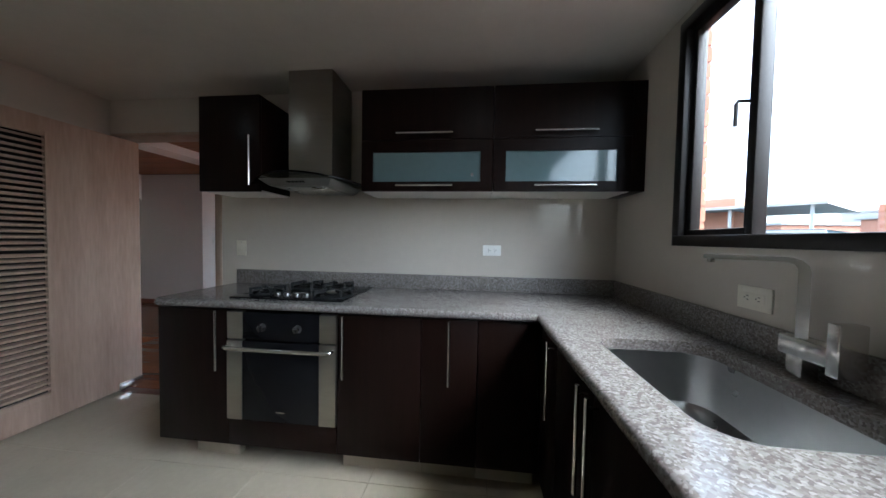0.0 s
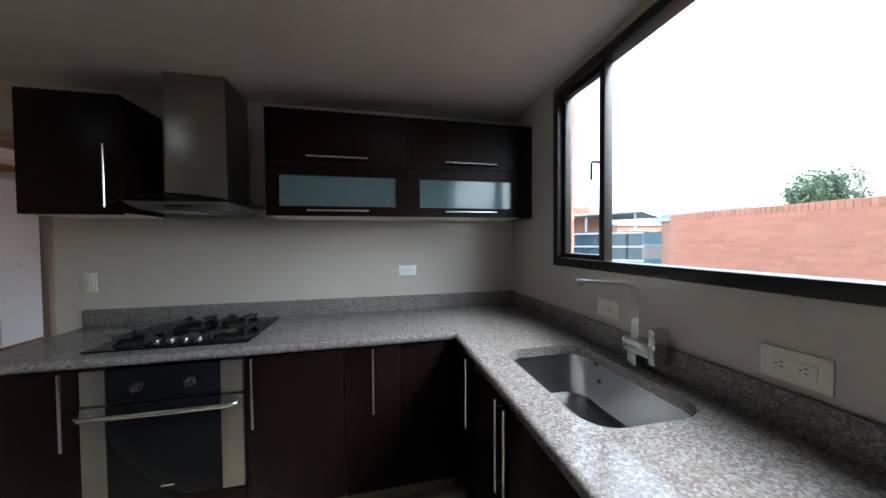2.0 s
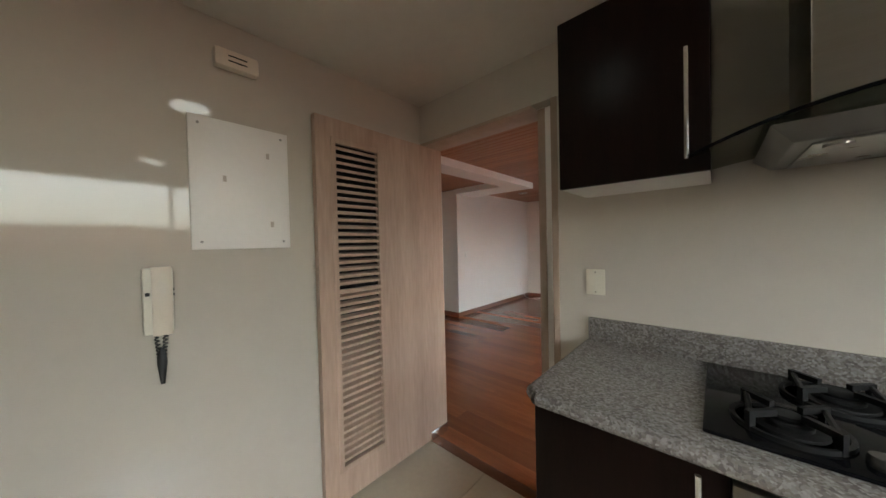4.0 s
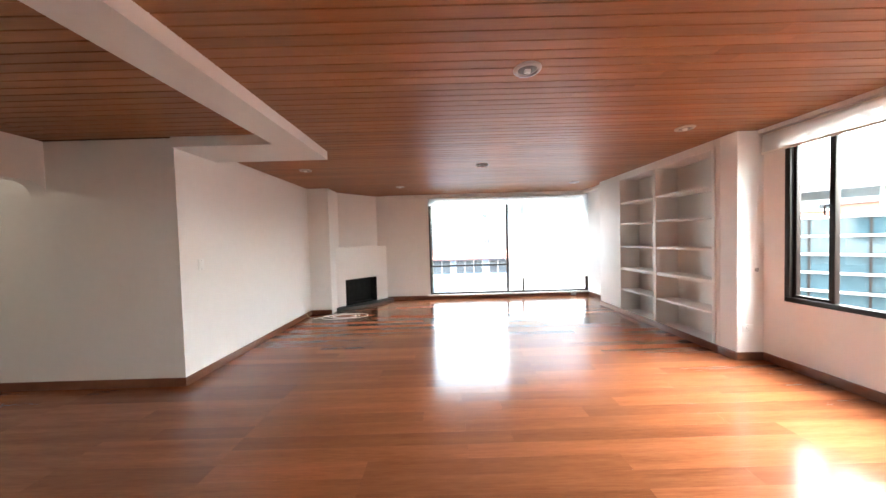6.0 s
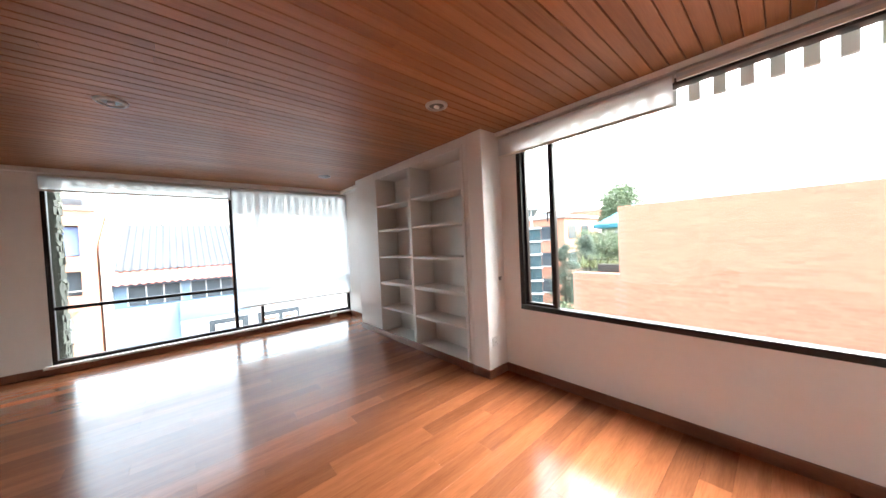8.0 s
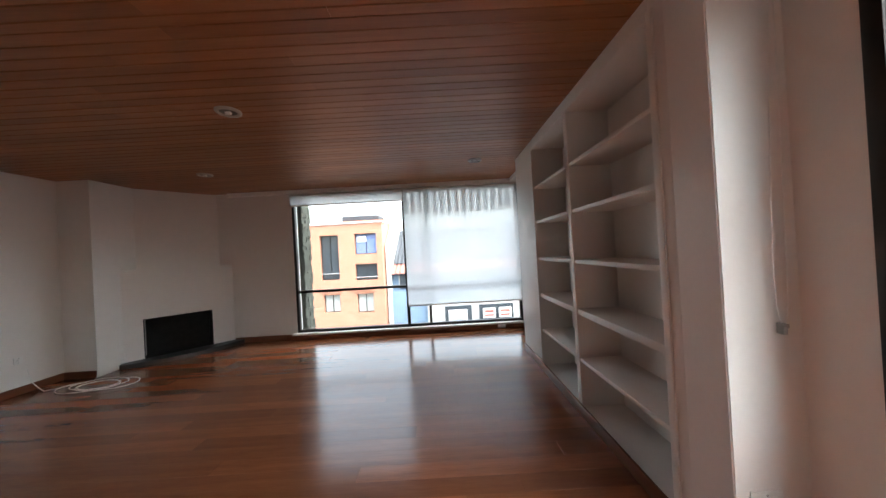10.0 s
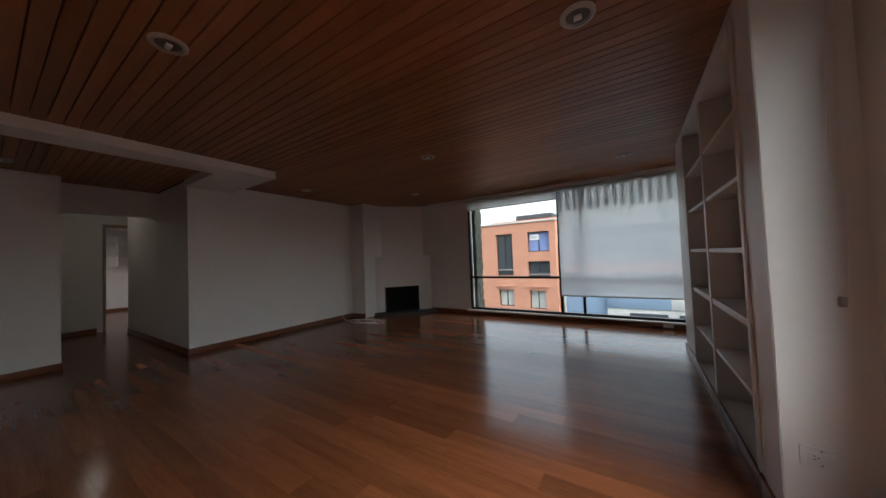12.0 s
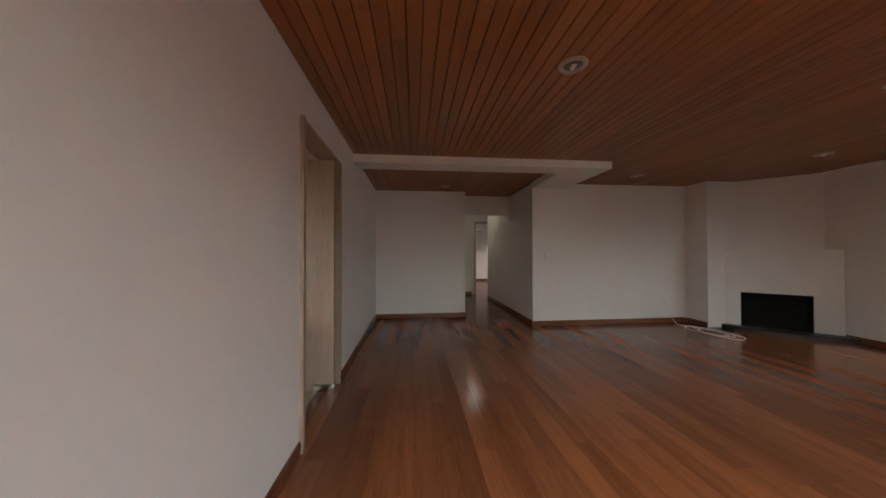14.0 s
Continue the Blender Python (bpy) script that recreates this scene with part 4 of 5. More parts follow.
def intercom():
    t = thing("intercom_phone", (KW, -1.31, 1.03), "ivory wall intercom handset with a coiled cord", "intercom")
    bar("wall_base", KW, KW + 0.026, -1.348, -1.268, 1.042, 1.275, M_PLAST, t, "", 0.007)
    bar("base_recess", KW + 0.024, KW + 0.0275, -1.342, -1.33, 1.178, 1.19, M_BLACKP, t, "", 0)
    for z in (1.172, 1.19):
        bar("button", KW + 0.012, KW + 0.02, -1.269, -1.265, z, z + 0.009, M_BLACKP, t, "", 0)
    bm = bmesh.new()
    prof = [(0.03 + 0.026 * math.sin(math.pi * (0.12 + 0.76 * k / 12)), 1.038 + 0.24 * k / 12) for k in range(13)]
    rows = []
    for dx, z in prof:
        rows.append([bm.verts.new((KW + x, y, z)) for x, y in ((0.027, -1.326), (dx - 0.004, -1.326), (dx + 0.002, -1.316), (dx + 0.002, -1.284), (dx - 0.004, -1.274), (0.027, -1.274))])
    for a, b in zip(rows, rows[1:]):
        for k in range(6):
            bm.faces.new((a[k], a[(k + 1) % 6], b[(k + 1) % 6], b[k]))
    bm.faces.new(rows[0])
    bm.faces.new(rows[-1])
    bmesh.ops.recalc_face_normals(bm, faces=bm.faces[:])
    part("handset", bm, M_PLASTI, t, "bowed ivory handset")
    for y0 in (-1.318, -1.292):
        bm = bmesh.new()
        pts = []
        for k in range(70):
            a, f = k * 1.2, k / 69
            pts.append((KW + 0.02 + 0.006 * math.cos(a), y0 * (1 - f) - 1.305 * f + 0.006 * math.sin(a), 1.045 - 0.17 * f))
        tube(bm, pts, 0.0028, 5)
        part("coiled_cord", bm, M_BLACKP, t, "black coiled cord")
    bm = bmesh.new()
    lathe(bm, [(0.006, 0.0), (0.009, 0.03), (0.014, 0.075), (0.011, 0.11), (0.006, 0.13)], (KW + 0.02, -1.305, 0.862), 12)
    part("cord_bundle", bm, M_BLACKP, t, "black cord gathered into a bundle")
intercom()
def door_chime():
    t = thing("door_chime", (KW, -1.045, 2.06), "wooden door chime box near the ceiling", "door chime")
    bar("case", KW, KW + 0.045, -1.125, -0.97, 2.062, 2.135, M_PLASTI, t, "", 0.012)
    # raised black strips, with the shade of open slots put into their colour
    for z in (2.085, 2.105):
        bar("slot", KW + 0.0445, KW + 0.0465, -1.08, -1.015, z, z + 0.005, M_DARK, t, "", 0)
door_chime()

def round_light(name, x, y, z, r, lit, label, group):
    t = thing(name, (x, y, z), label, "ceiling light", group)
    bm = bmesh.new()
    lathe(bm, [(r + 0.02, 0.0), (r + 0.02, -0.006), (r + 0.012, -0.014), (r, -0.016), (r, -0.004)], (x, y, z), 40)
    part("rim", bm, M_CHROME if lit else M_RIM, t)
    bm = bmesh.new()
    if lit:
        lathe(bm, [(r, -0.012), (r * 0.98, -0.0175), (r * 0.5, -0.019)], (x, y, z), 40)
        part("diffuser", bm, M_LED, t, "glowing white diffuser")
    else:
        lathe(bm, [(r - 0.001, -0.003), (r * 0.7, -0.006), (r * 0.55, -0.0065)], (x, y, z), 32)
        part("reflector", bm, M_REFL, t, "dark dull reflector")
        bm = bmesh.new()
        tube(bm, [(x - r * 0.28, y, z - 0.012), (x + r * 0.28, y, z - 0.012)], r * 0.22, 14)
        part("bulb", bm, M_PLASTW, t, "unlit compact bulb")
    return t
round_light("ceiling_light", -0.91, -1.115, KH, 0.10, True, "round surface-mounted ceiling light, switched on", "kitchen ceiling lights")
round_light("ceiling_light", -2.7, -1.06, KH, 0.10, True, "round surface-mounted ceiling light, switched on", "kitchen ceiling lights")

# ---- living room ----
for x, y in ((-2.69, 1.764), (-0.887, 2.823), (-2.653, 4.018), (-5.055, 4.055), (-3.964, 5.47), (-0.764, 5.47), (-6.0, 1.35)):
    round_light("downlight", x, y, LH, 0.062, False, "white-rimmed recessed downlight, switched off", "recessed downlights")

def fireplace():
    t = thing("fireplace", (-4.95, 6.1, 0), "white plastered corner fireplace with a black firebox", "fireplace")
    P, Q = Vector((-5.20, 5.80)), Vector((-4.465, 6.57))
    d = (Q - P).normalized()
    n = Vector((-d.y, d.x))
    L = (Q - P).length
    def at(u, w):
        p = P + d * u + n * w
        return (p.x, p.y)
    # breast pierced by the firebox
    a, b, h = 0.065, L - 0.275, 0.565
    bm = bmesh.new()
    ring = [(-0.155, 0.0), (a, 0.0), (a, h), (b, h), (b, 0.0), (L - 0.004, 0.0), (L - 0.004, 1.215), (-0.155, 1.215)]
    vs = [[bm.verts.new((*at(u, w), z)) for u, z in ring] for w in (0.0, 0.14)]
    for q in vs:
        for k in ((0, 1, 2, 7), (2, 3, 6, 7), (3, 4, 5, 6)):
            bm.faces.new([q[i] for i in k])
    for i in range(8):
        j = (i + 1) % 8
        bm.faces.new((vs[0][i], vs[0][j], vs[1][j], vs[1][i]))
    bmesh.ops.recalc_face_normals(bm, faces=bm.faces[:])
    part("breast", bm, M_WHITE, t, smooth=False)
    for nm, u0, u1, w0, w1, z0, z1 in (("firebox_back", a, b, 0.22, 0.245, 0.0, 0.7), ("firebox_side", a, a + 0.012, 0.004, 0.22, 0, 0.7), ("firebox_side", b - 0.012, b, 0.004, 0.22, 0, 0.7), ("firebox_top", a, b, 0.14, 0.245, 0.7, 0.74), ("lintel_lining", a + 0.012, b - 0.012, 0.004, 0.14, h - 0.012, h - 0.001), ("firebox_floor", a + 0.012, b - 0.012, 0.002, 0.22, -0.01, 0.057)):
        bm = bmesh.new()
        prism(bm, [at(u0, w0), at(u1, w0), at(u1, w1), at(u0, w1)], z0, z1)
        part(nm, bm, M_SOOT, t, "soot-black firebox lining", smooth=False)
    # chimney wall behind the breast
    bm = bmesh.new()
    prism(bm, [at(-0.1, 0.14), at(L + 0.12, 0.14), at(L + 0.12, 0.2), at(-0.1, 0.2)], 0.742, LH)
    part("chimney_wall", bm, M_WHITE, t, "plain white chimney wall", smooth=False)
    # slate hearth with a bowed front
    bm = bmesh.new()
    pts = [at(-0.16, 0.0)]
    for k in range(13):
        u = -0.16 + (L + 0.28) * k / 12
        pts.append(at(u, -0.10 - 0.16 * math.sin(math.pi * k / 12)))
    pts += [at(L + 0.12, -0.005), at(L - 0.002, -0.001), at(0.0, -0.001)]
    prism(bm, pts, 0.0, 0.055)
    part("hearth", bm, M_SLATE, t, "dark slate hearth with a curved front", smooth=False)
fireplace()
bm = bmesh.new()
prism(bm, [(-5.81, 5.42), (-5.28, 5.42), (-5.28, 5.70), (-5.28, 6.0), (-5.81, 6.0)], 0, LH)
prism(bm, [(-5.81, 6.0), (-5.45, 6.0), (-5.45, 6.57), (-5.81, 6.57)], 0, LH)
bmesh.ops.remove_doubles(bm, verts=bm.verts[:], dist=0.0001)
tagged(part("wall_column", bm, M_WHITE, smooth=False), "white plastered column beside the fireplace", "column", "", "structure")

def bookcase():
    t = thing("bookcase", (-0.08, 4.25, 0), "built-in white bookcase with two empty bays", "bookcase")
    xf, xb = -0.262, 0.058
    bar("end_panel", xf, xb, 4.90, 5.549, 0.0, 2.298, M_TRIMW, t, "", 0.003)
    bar("stile", xf, xb, 3.135, 3.22, 0.0, 2.298, M_TRIMW, t, "", 0.002)
    bar("divider", xf, xb, 4.09, 4.14, 0.056, 2.199, M_TRIMW, t, "", 0.002)
    bar("top_rail", xf, xb, 3.221, 4.899, 2.20, 2.298, M_TRIMW, t, "", 0.002)
    bar("bottom_rail", xf, xb, 3.221, 4.899, 0.0, 0.055, M_TRIMW, t, "", 0.002)
    bm = bmesh.new()
    box(bm, -0.265, 0.0, 2.946, 3.134, 0.0, 2.298)
    bmesh.ops.bevel(bm, geom=[e for e in bm.edges if all(abs(v.co.x + 0.265) < 1e-4 for v in e.verts) and abs(e.verts[0].co.z - e.verts[1].co.z) > 1], offset=0.004, segments=2, affect="EDGES")
    part("end_column", bm, M_TRIMW, t, "white end column")
    bar("back_panel", xb - 0.012, xb, 3.221, 4.899, 0.055, 2.2, M_TRIMW, t, "", 0)
    bm = bmesh.new()
    for b in ((3.185, 3.222, 0.085, 2.225), (4.895, 4.93, 0.085, 2.225)):
        box(bm, xf - 0.012, xf, b[0], b[1], b[2], b[3])
    box(bm, xf - 0.012, xf, 3.222, 4.895, 2.195, 2.225)
    soften(bm, 0.004)
    part("face_moulding", bm, M_TRIMW, t)
    for y0, y1 in ((3.221, 4.089), (4.141, 4.899)):
        for z in (0.40, 0.748, 1.11, 1.475, 1.815):
            th = 0.042 if abs(z - 0.74) < 0.01 else 0.026
            bar("shelf", xf + 0.006, xb - 0.013, y0, y1, z - th / 2, z + th / 2, M_TRIMW, t, "", 0.003)
bookcase()

def plate(name, axis, at, u, z, label, w=0.07, h=0.11, sign=1, category="switch"):
    return outlet(name, axis, at, u - w / 2, u + w / 2, z - h / 2, z + h / 2, label, M_PLASTW, 1, category, sign)
plate("light_switch", "x", -5.66, 2.97, 1.12, "white light switch on the living room wall")
plate("light_switch", "y", 0.15, -4.13, 1.11, "white light switch beside the kitchen door")
plate("wall_socket", "x", -6.45, 0.45, 0.41, "ivory wall socket low on the alcove wall", 0.13, 0.07, 1, "outlet")
plate("wall_socket", "x", -5.66, 5.05, 0.35, "white wall socket near the fireplace", 0.07, 0.07, 1, "outlet")
plate("wall_socket", "y", 2.946, -0.16, 0.325, "ivory wall socket low on the bookcase column", 0.11, 0.075, -1, "outlet")
plate("wall_socket", "y", 6.5, -0.36, 0.05, "white socket box on the window baseboard", 0.12, 0.06, -1, "outlet")

def cable():
    t = thing("cable_coil", (-5.0, 5.2, 0.005), "loose coil of white cable on the floor", "cable")
    rr = random.Random(3)
    bm = bmesh.new()
    pts = [(-5.64, 5.1, 0.25), (-5.63, 5.12, 0.1), (-5.58, 5.14, 0.02), (-5.45, 5.08, 0.008)]
    for k in range(75):
        a = k * 0.33 + 2.2
        r = 0.15 + 0.05 * math.sin(k * 0.21)
        pts.append((-5.08 + r * 1.6 * math.cos(a) + 0.003 * k, 5.16 + r * 0.9 * math.sin(a), 0.006 + 0.006 * (0.5 + 0.5 * math.sin(k * 0.9)) + 0.0002 * k))
    tube(bm, pts, 0.004, 6)
    part("cable", bm, M_PLASTW, t)
    bm = bmesh.new()
    tube(bm, [(-5.262, 5.405, 1.2), (-5.262, 5.405, 0.1), (-5.25, 5.39, 0.02), (-5.18, 5.3, 0.006)], 0.0035, 6)
    part("cable_drop", bm, M_PLASTW, t)
cable()

# ---- hall ----
def hall_lamp():
    t = thing("hall_ceiling_lamp", (-8.1, 2.25, 2.2), "small round hall ceiling lamp, switched on", "ceiling light")
    bm = bmesh.new()
    lathe(bm, [(0.085, 0.0), (0.085, -0.03), (0.07, -0.035)], (-8.1, 2.25, LH), 28)
    part("rim", bm, M_CHROME, t)
    bm = bmesh.new()
    lathe(bm, [(0.068, -0.03), (0.06, -0.07), (0.03, -0.09), (0.005, -0.093)], (-8.1, 2.25, LH), 24)
    part("globe", bm, M_HALL, t, "glowing opal globe")
hall_lamp()
f = thing("door_frame_far_room", (-9.3, 2.75, 0), "wooden frame of the far room's doorway", "door frame", kind="structure")
bar("jamb", -9.41, -9.235, 2.515, 2.56, 0, 2.04, M_JAMB, f)
bar("jamb", -9.41, -9.235, 3.145, 3.19, 0, 2.04, M_JAMB, f)
bar("head", -9.41, -9.235, 2.56, 3.145, 1.99, 2.04, M_JAMB, f)
def far_shelf():
    t = thing("wall_shelf", (-13.0, 3.3, 1.3), "white open wall shelf in the far room", "shelf")
    for z in (1.25, 1.55, 1.85, 2.1):
        bar("shelf", -13.148, -12.9, 2.6, 4.2, z, z + 0.03, M_TRIMW, t)
    for y in (2.6, 3.35, 4.17):
        bar("upright", -13.148, -12.9, y, y + 0.03, 1.28, 2.1, M_TRIMW, t)
far_shelf()

# ---- outdoors ----
GZ = -7.5
bm = bmesh.new()
box(bm, -400, 400, -400, 400, GZ - 0.5, GZ)
tagged(part("ground", bm, M_ASPH, smooth=False), "grey street and yards far below", "ground", "", "structure")

def wall_bricks(name, x, y0, y1, z0, z1, label, nearest, soldier=True):
    """Brick garden wall facing the windows, in running bond with a soldier course on top."""
    w = tagged(new(name), label, "wall", "", "structure")
    bar("core", x + 0.001, x + 0.24, y0, y1, GZ, z1 - 0.012, M_MORTAR, w, "", 0)
    ph, pl = 0.07, 0.25
    me = bpy.data.meshes.new("brick")
    bm = bmesh.new()
    box(bm, -0.012, 0.012, -pl / 2 + 0.0015, pl / 2 - 0.0015, -ph / 2 + 0.003, ph / 2 - 0.003)
    bm.to_mesh(me); bm.free()
    me.materials.append(M_BRICK)
    rest = bmesh.new()
    top = z1 - (0.13 if soldier else 0)
    count = 0
    rows = int((top - z0) / ph)
    rr = random.Random(8)
    for r in range(rows):
        z = top - ph * (r + 0.5)
        y = y0 + (pl / 2 if r % 2 else 0)
        while y + pl <= y1 + 0.01:
            o = rr.uniform(-0.002, 0.001)
            if r < 6 and nearest[0] < y < nearest[1] and count < 280:
                b = new("brick", me)
                b.location = (x + 0.008 + o, y + pl / 2, z)
                b.parent = w
                count += 1
            else:
                box(rest, x - 0.004 + o, x + 0.02 + o, y + 0.0015, y + pl - 0.0015, z - ph / 2 + 0.003, z + ph / 2 - 0.003)
            y += pl
    if soldier:
        y = y0
        while y + 0.08 <= y1:
            box(rest, x - 0.012 + rr.uniform(-0.003, 0.003), x + 0.25, y + 0.004, y + 0.076, z1 - 0.125, z1)
            y += 0.08
    tagged(part("joined_bricks", rest, M_BRICKJ, w, smooth=False), kind="stuff")
wall_bricks("garden_wall_high", 6.0, -9.0, 3.9, -0.9, 1.97, "tall orange brick boundary wall with a soldier course", (-5, 3.9))
wall_bricks("garden_wall_low", 6.0, 3.9, 5.1, -1.3, 0.25, "low orange brick parapet beside the tall wall", (3.9, 5.1))

# brick pier outside the kitchen casement
def pier():
    w = tagged(new("brick_pier"), "red brick reveal outside the kitchen window", "pier", "", "structure")
    bar("core", 0.068, 0.108, -0.575, -0.5655, 1.25, 2.2, M_MORTAR, w, "", 0)
    me = bpy.data.meshes.new("brick")
    bm = bmesh.new()
    box(bm, -0.021, 0.021, -0.008, 0.008, -0.03, 0.03)
    bm.to_mesh(me); bm.free()
    me.materials.append(M_BRICK)
    for k in range(13):
        b = new("brick", me)
        b.location = (0.088 + (0.003 if k % 2 else 0), -0.573, 1.305 + k * 0.07)
        b.parent = w
pier()

# sun-break fins outside the window heads
fins = thing("window_fins_street", (-1.76, 6.9, 2.1), "row of white concrete fins above the street window, right half lengthened to imitate shadow streaks", "sun break", kind="structure")
for k in range(30):
    fin = bmesh.new()
    # right-hand fins hang lower, shaped to stand in for shadow streaks on the blind
    low = 2.13 if k < 15 else 1.86
    side = [fin.verts.new((-3.538 + k * 0.117, y, z)) for y, z in ((6.67, low), (6.69, low), (6.73, low + 0.02), (6.73, 2.62), (6.67, 2.62))]
    g = bmesh.ops.extrude_face_region(fin, geom=[fin.faces.new(side)])
    bmesh.ops.translate(fin, vec=(0.058, 0, 0), verts=[e for e in g["geom"] if isinstance(e, bmesh.types.BMVert)])
    bmesh.ops.recalc_face_normals(fin, faces=fin.faces[:])
    part("fin", fin, M_TRIMW, fins, smooth=False)
bar("top_band", -3.7, 0.3, 6.66, 6.72, 2.621, 2.75, M_CONC, fins)
fins = thing("window_fins_side", (0.4, 1.5, 2.1), "row of white concrete fins hanging above the side window", "sun break", kind="structure")
for k in range(25):
    fin = bmesh.new()
    side = [fin.verts.new((x, 0.069 + k * 0.117, z)) for x, z in ((0.12, 2.11), (0.15, 2.11), (0.18, 2.13), (0.18, 2.52), (0.12, 2.52))]
    g = bmesh.ops.extrude_face_region(fin, geom=[fin.faces.new(side)])
    bmesh.ops.translate(fin, vec=(0, 0.058, 0), verts=[e for e in g["geom"] if isinstance(e, bmesh.types.BMVert)])
    bmesh.ops.recalc_face_normals(fin, faces=fin.faces[:])
    part("fin", fin, M_TRIMW, fins, smooth=False)
bar("top_band", 0.11, 0.16, -0.2, 3.1, 2.521, 2.65, M_CONC, fins)

# rough stone pier at the side of the street window
def stone_pier():
    w = tagged(new("stone_pier"), "rough grey-green stone pier outside the street window", "pier", "", "structure")
    bar("core", -3.95, -3.46, 6.78, 7.06, -3, 2.6, M_STONE, w, "", 0)
    rr = random.Random(2)
    z = -0.5
    while z < 2.55:
        h = rr.uniform(0.05, 0.10)
        y = 6.78
        while y < 7.03:
            L = min(rr.uniform(0.06, 0.15), 7.08 - y)
            bm = bmesh.new()
            o = rr.uniform(0.002, 0.016)
            box(bm, -3.47, -3.46 + o, y + 0.004, y + L - 0.004, z + 0.004, z + h - 0.004)
            for v in bm.verts:
                if v.co.x > -3.465:
                    v.co += Vector((rr.uniform(-0.01, 0.01), rr.uniform(-0.012, 0.012), rr.uniform(-0.012, 0.012)))
            part("stone", bm, M_STONE, w, smooth=False)
            y += L
        z += h
stone_pier()

def facade_window(t, x0, x1, y, z0, z1, m, recess=0.25, frame=True, band=None):
    g = thing_part("window", t, x0, x1, y, z0, z1, m, recess)
    if frame:
        bm = bmesh.new()
        f = 0.06
        for b in ((x0, x1, z0, z0 + f), (x0, x1, z1 - f, z1), (x0, x0 + f, z0 + f, z1 - f), (x1 - f, x1, z0 + f, z1 - f), ((x0 + x1) / 2 - f / 2, (x0 + x1) / 2 + f / 2, z0 + f, z1 - f)):
            box(bm, b[0], b[1], y + recess - 0.05, y + recess - 0.01, b[2], b[3])
        part("window_frame", bm, M_FRAME, g, smooth=False)
def thing_part(name, t, x0, x1, y, z0, z1, m, recess):
    bm = bmesh.new()
    box(bm, x0, x1, y + recess, y + recess + 0.05, z0, z1)
    return part(name, bm, m, t, smooth=False)

def orange_building():
    t = thing("apartment_building", (-9, 27, GZ), "orange rendered three-storey building with recessed windows", "building")
    y = 26.0
    # openings: x0, x1, z0, z1, pane
    ops = [(-11.0, -9.5, -0.6, 3.0, M_DGLASS), (-8.2, -6.43, 1.37, 3.02, M_BLUEB), (-8.23, -6.45, -0.75, 0.57, M_DGLASS), (-10.9, -9.55, -3.22, -1.8, M_CURT), (-8.2, -6.87, -3.35, -1.83, M_CURT)]
    xs = sorted({-13.5, -5.95, *[o[0] for o in ops], *[o[1] for o in ops]})
    zs = sorted({GZ, 3.85, *[o[2] for o in ops], *[o[3] for o in ops]})
    bm = bmesh.new()
    for a, b in zip(xs, xs[1:]):
        for c, d in zip(zs, zs[1:]):
            cx, cz = (a + b) / 2, (c + d) / 2
            if not any(o[0] < cx < o[1] and o[2] < cz < o[3] for o in ops):
                box(bm, a, b, y, y + 0.5, c, d)
    bmesh.ops.remove_doubles(bm, verts=bm.verts[:], dist=0.001)
    part("wall", bm, M_FACADE, t, smooth=False)
    bar("rear_block", -13.5, -5.95, y + 0.5, y + 9, GZ, 3.75, M_FACADE, t)
    bar("parapet_cap", -13.6, -5.85, y - 0.08, y + 0.6, 3.85, 3.97, M_CONC, t)
    bar("roof_slab", -12.2, -6.1, y + 2.0, y + 8, 3.75, 4.3, M_FACADE, t)
    bar("roof_deck", -9.8, -6.6, y + 2.2, y + 5, 4.3, 4.75, M_ROOFG, t, "dark flat roof structure")
    for o in ops:
        facade_window(t, o[0], o[1], y, o[2], o[3], o[4], 0.35)
        if o[4] is M_CURT:
            for k in range(3):
                bar("brick_surround", o[0] - 0.25 + 0.07 * k, o[1] + 0.25 - 0.07 * k, y - 0.1 + 0.03 * k, y, o[3] + 0.28 - 0.09 * k, o[3] + 0.35 - 0.09 * k, M_FACADE, t)
    for x0, x1, z in ((-8.23, -6.45, -0.5), (-11.0, -9.5, -0.1)):
        rod("railing", [(x0, y + 0.1, z), (x1, y + 0.1, z)], 0.04, M_CHROME, t)
    bar("notice", -8.05, -7.3, y + 0.28, y + 0.295, 2.35, 2.8, M_PLASTW, t, "white notice in the window")
    for z in (2.48, 2.56, 2.64):
        bar("notice_line", -7.97, -7.4, y + 0.274, y + 0.279, z, z + 0.03, M_GREYW, t, "", 0)
orange_building()

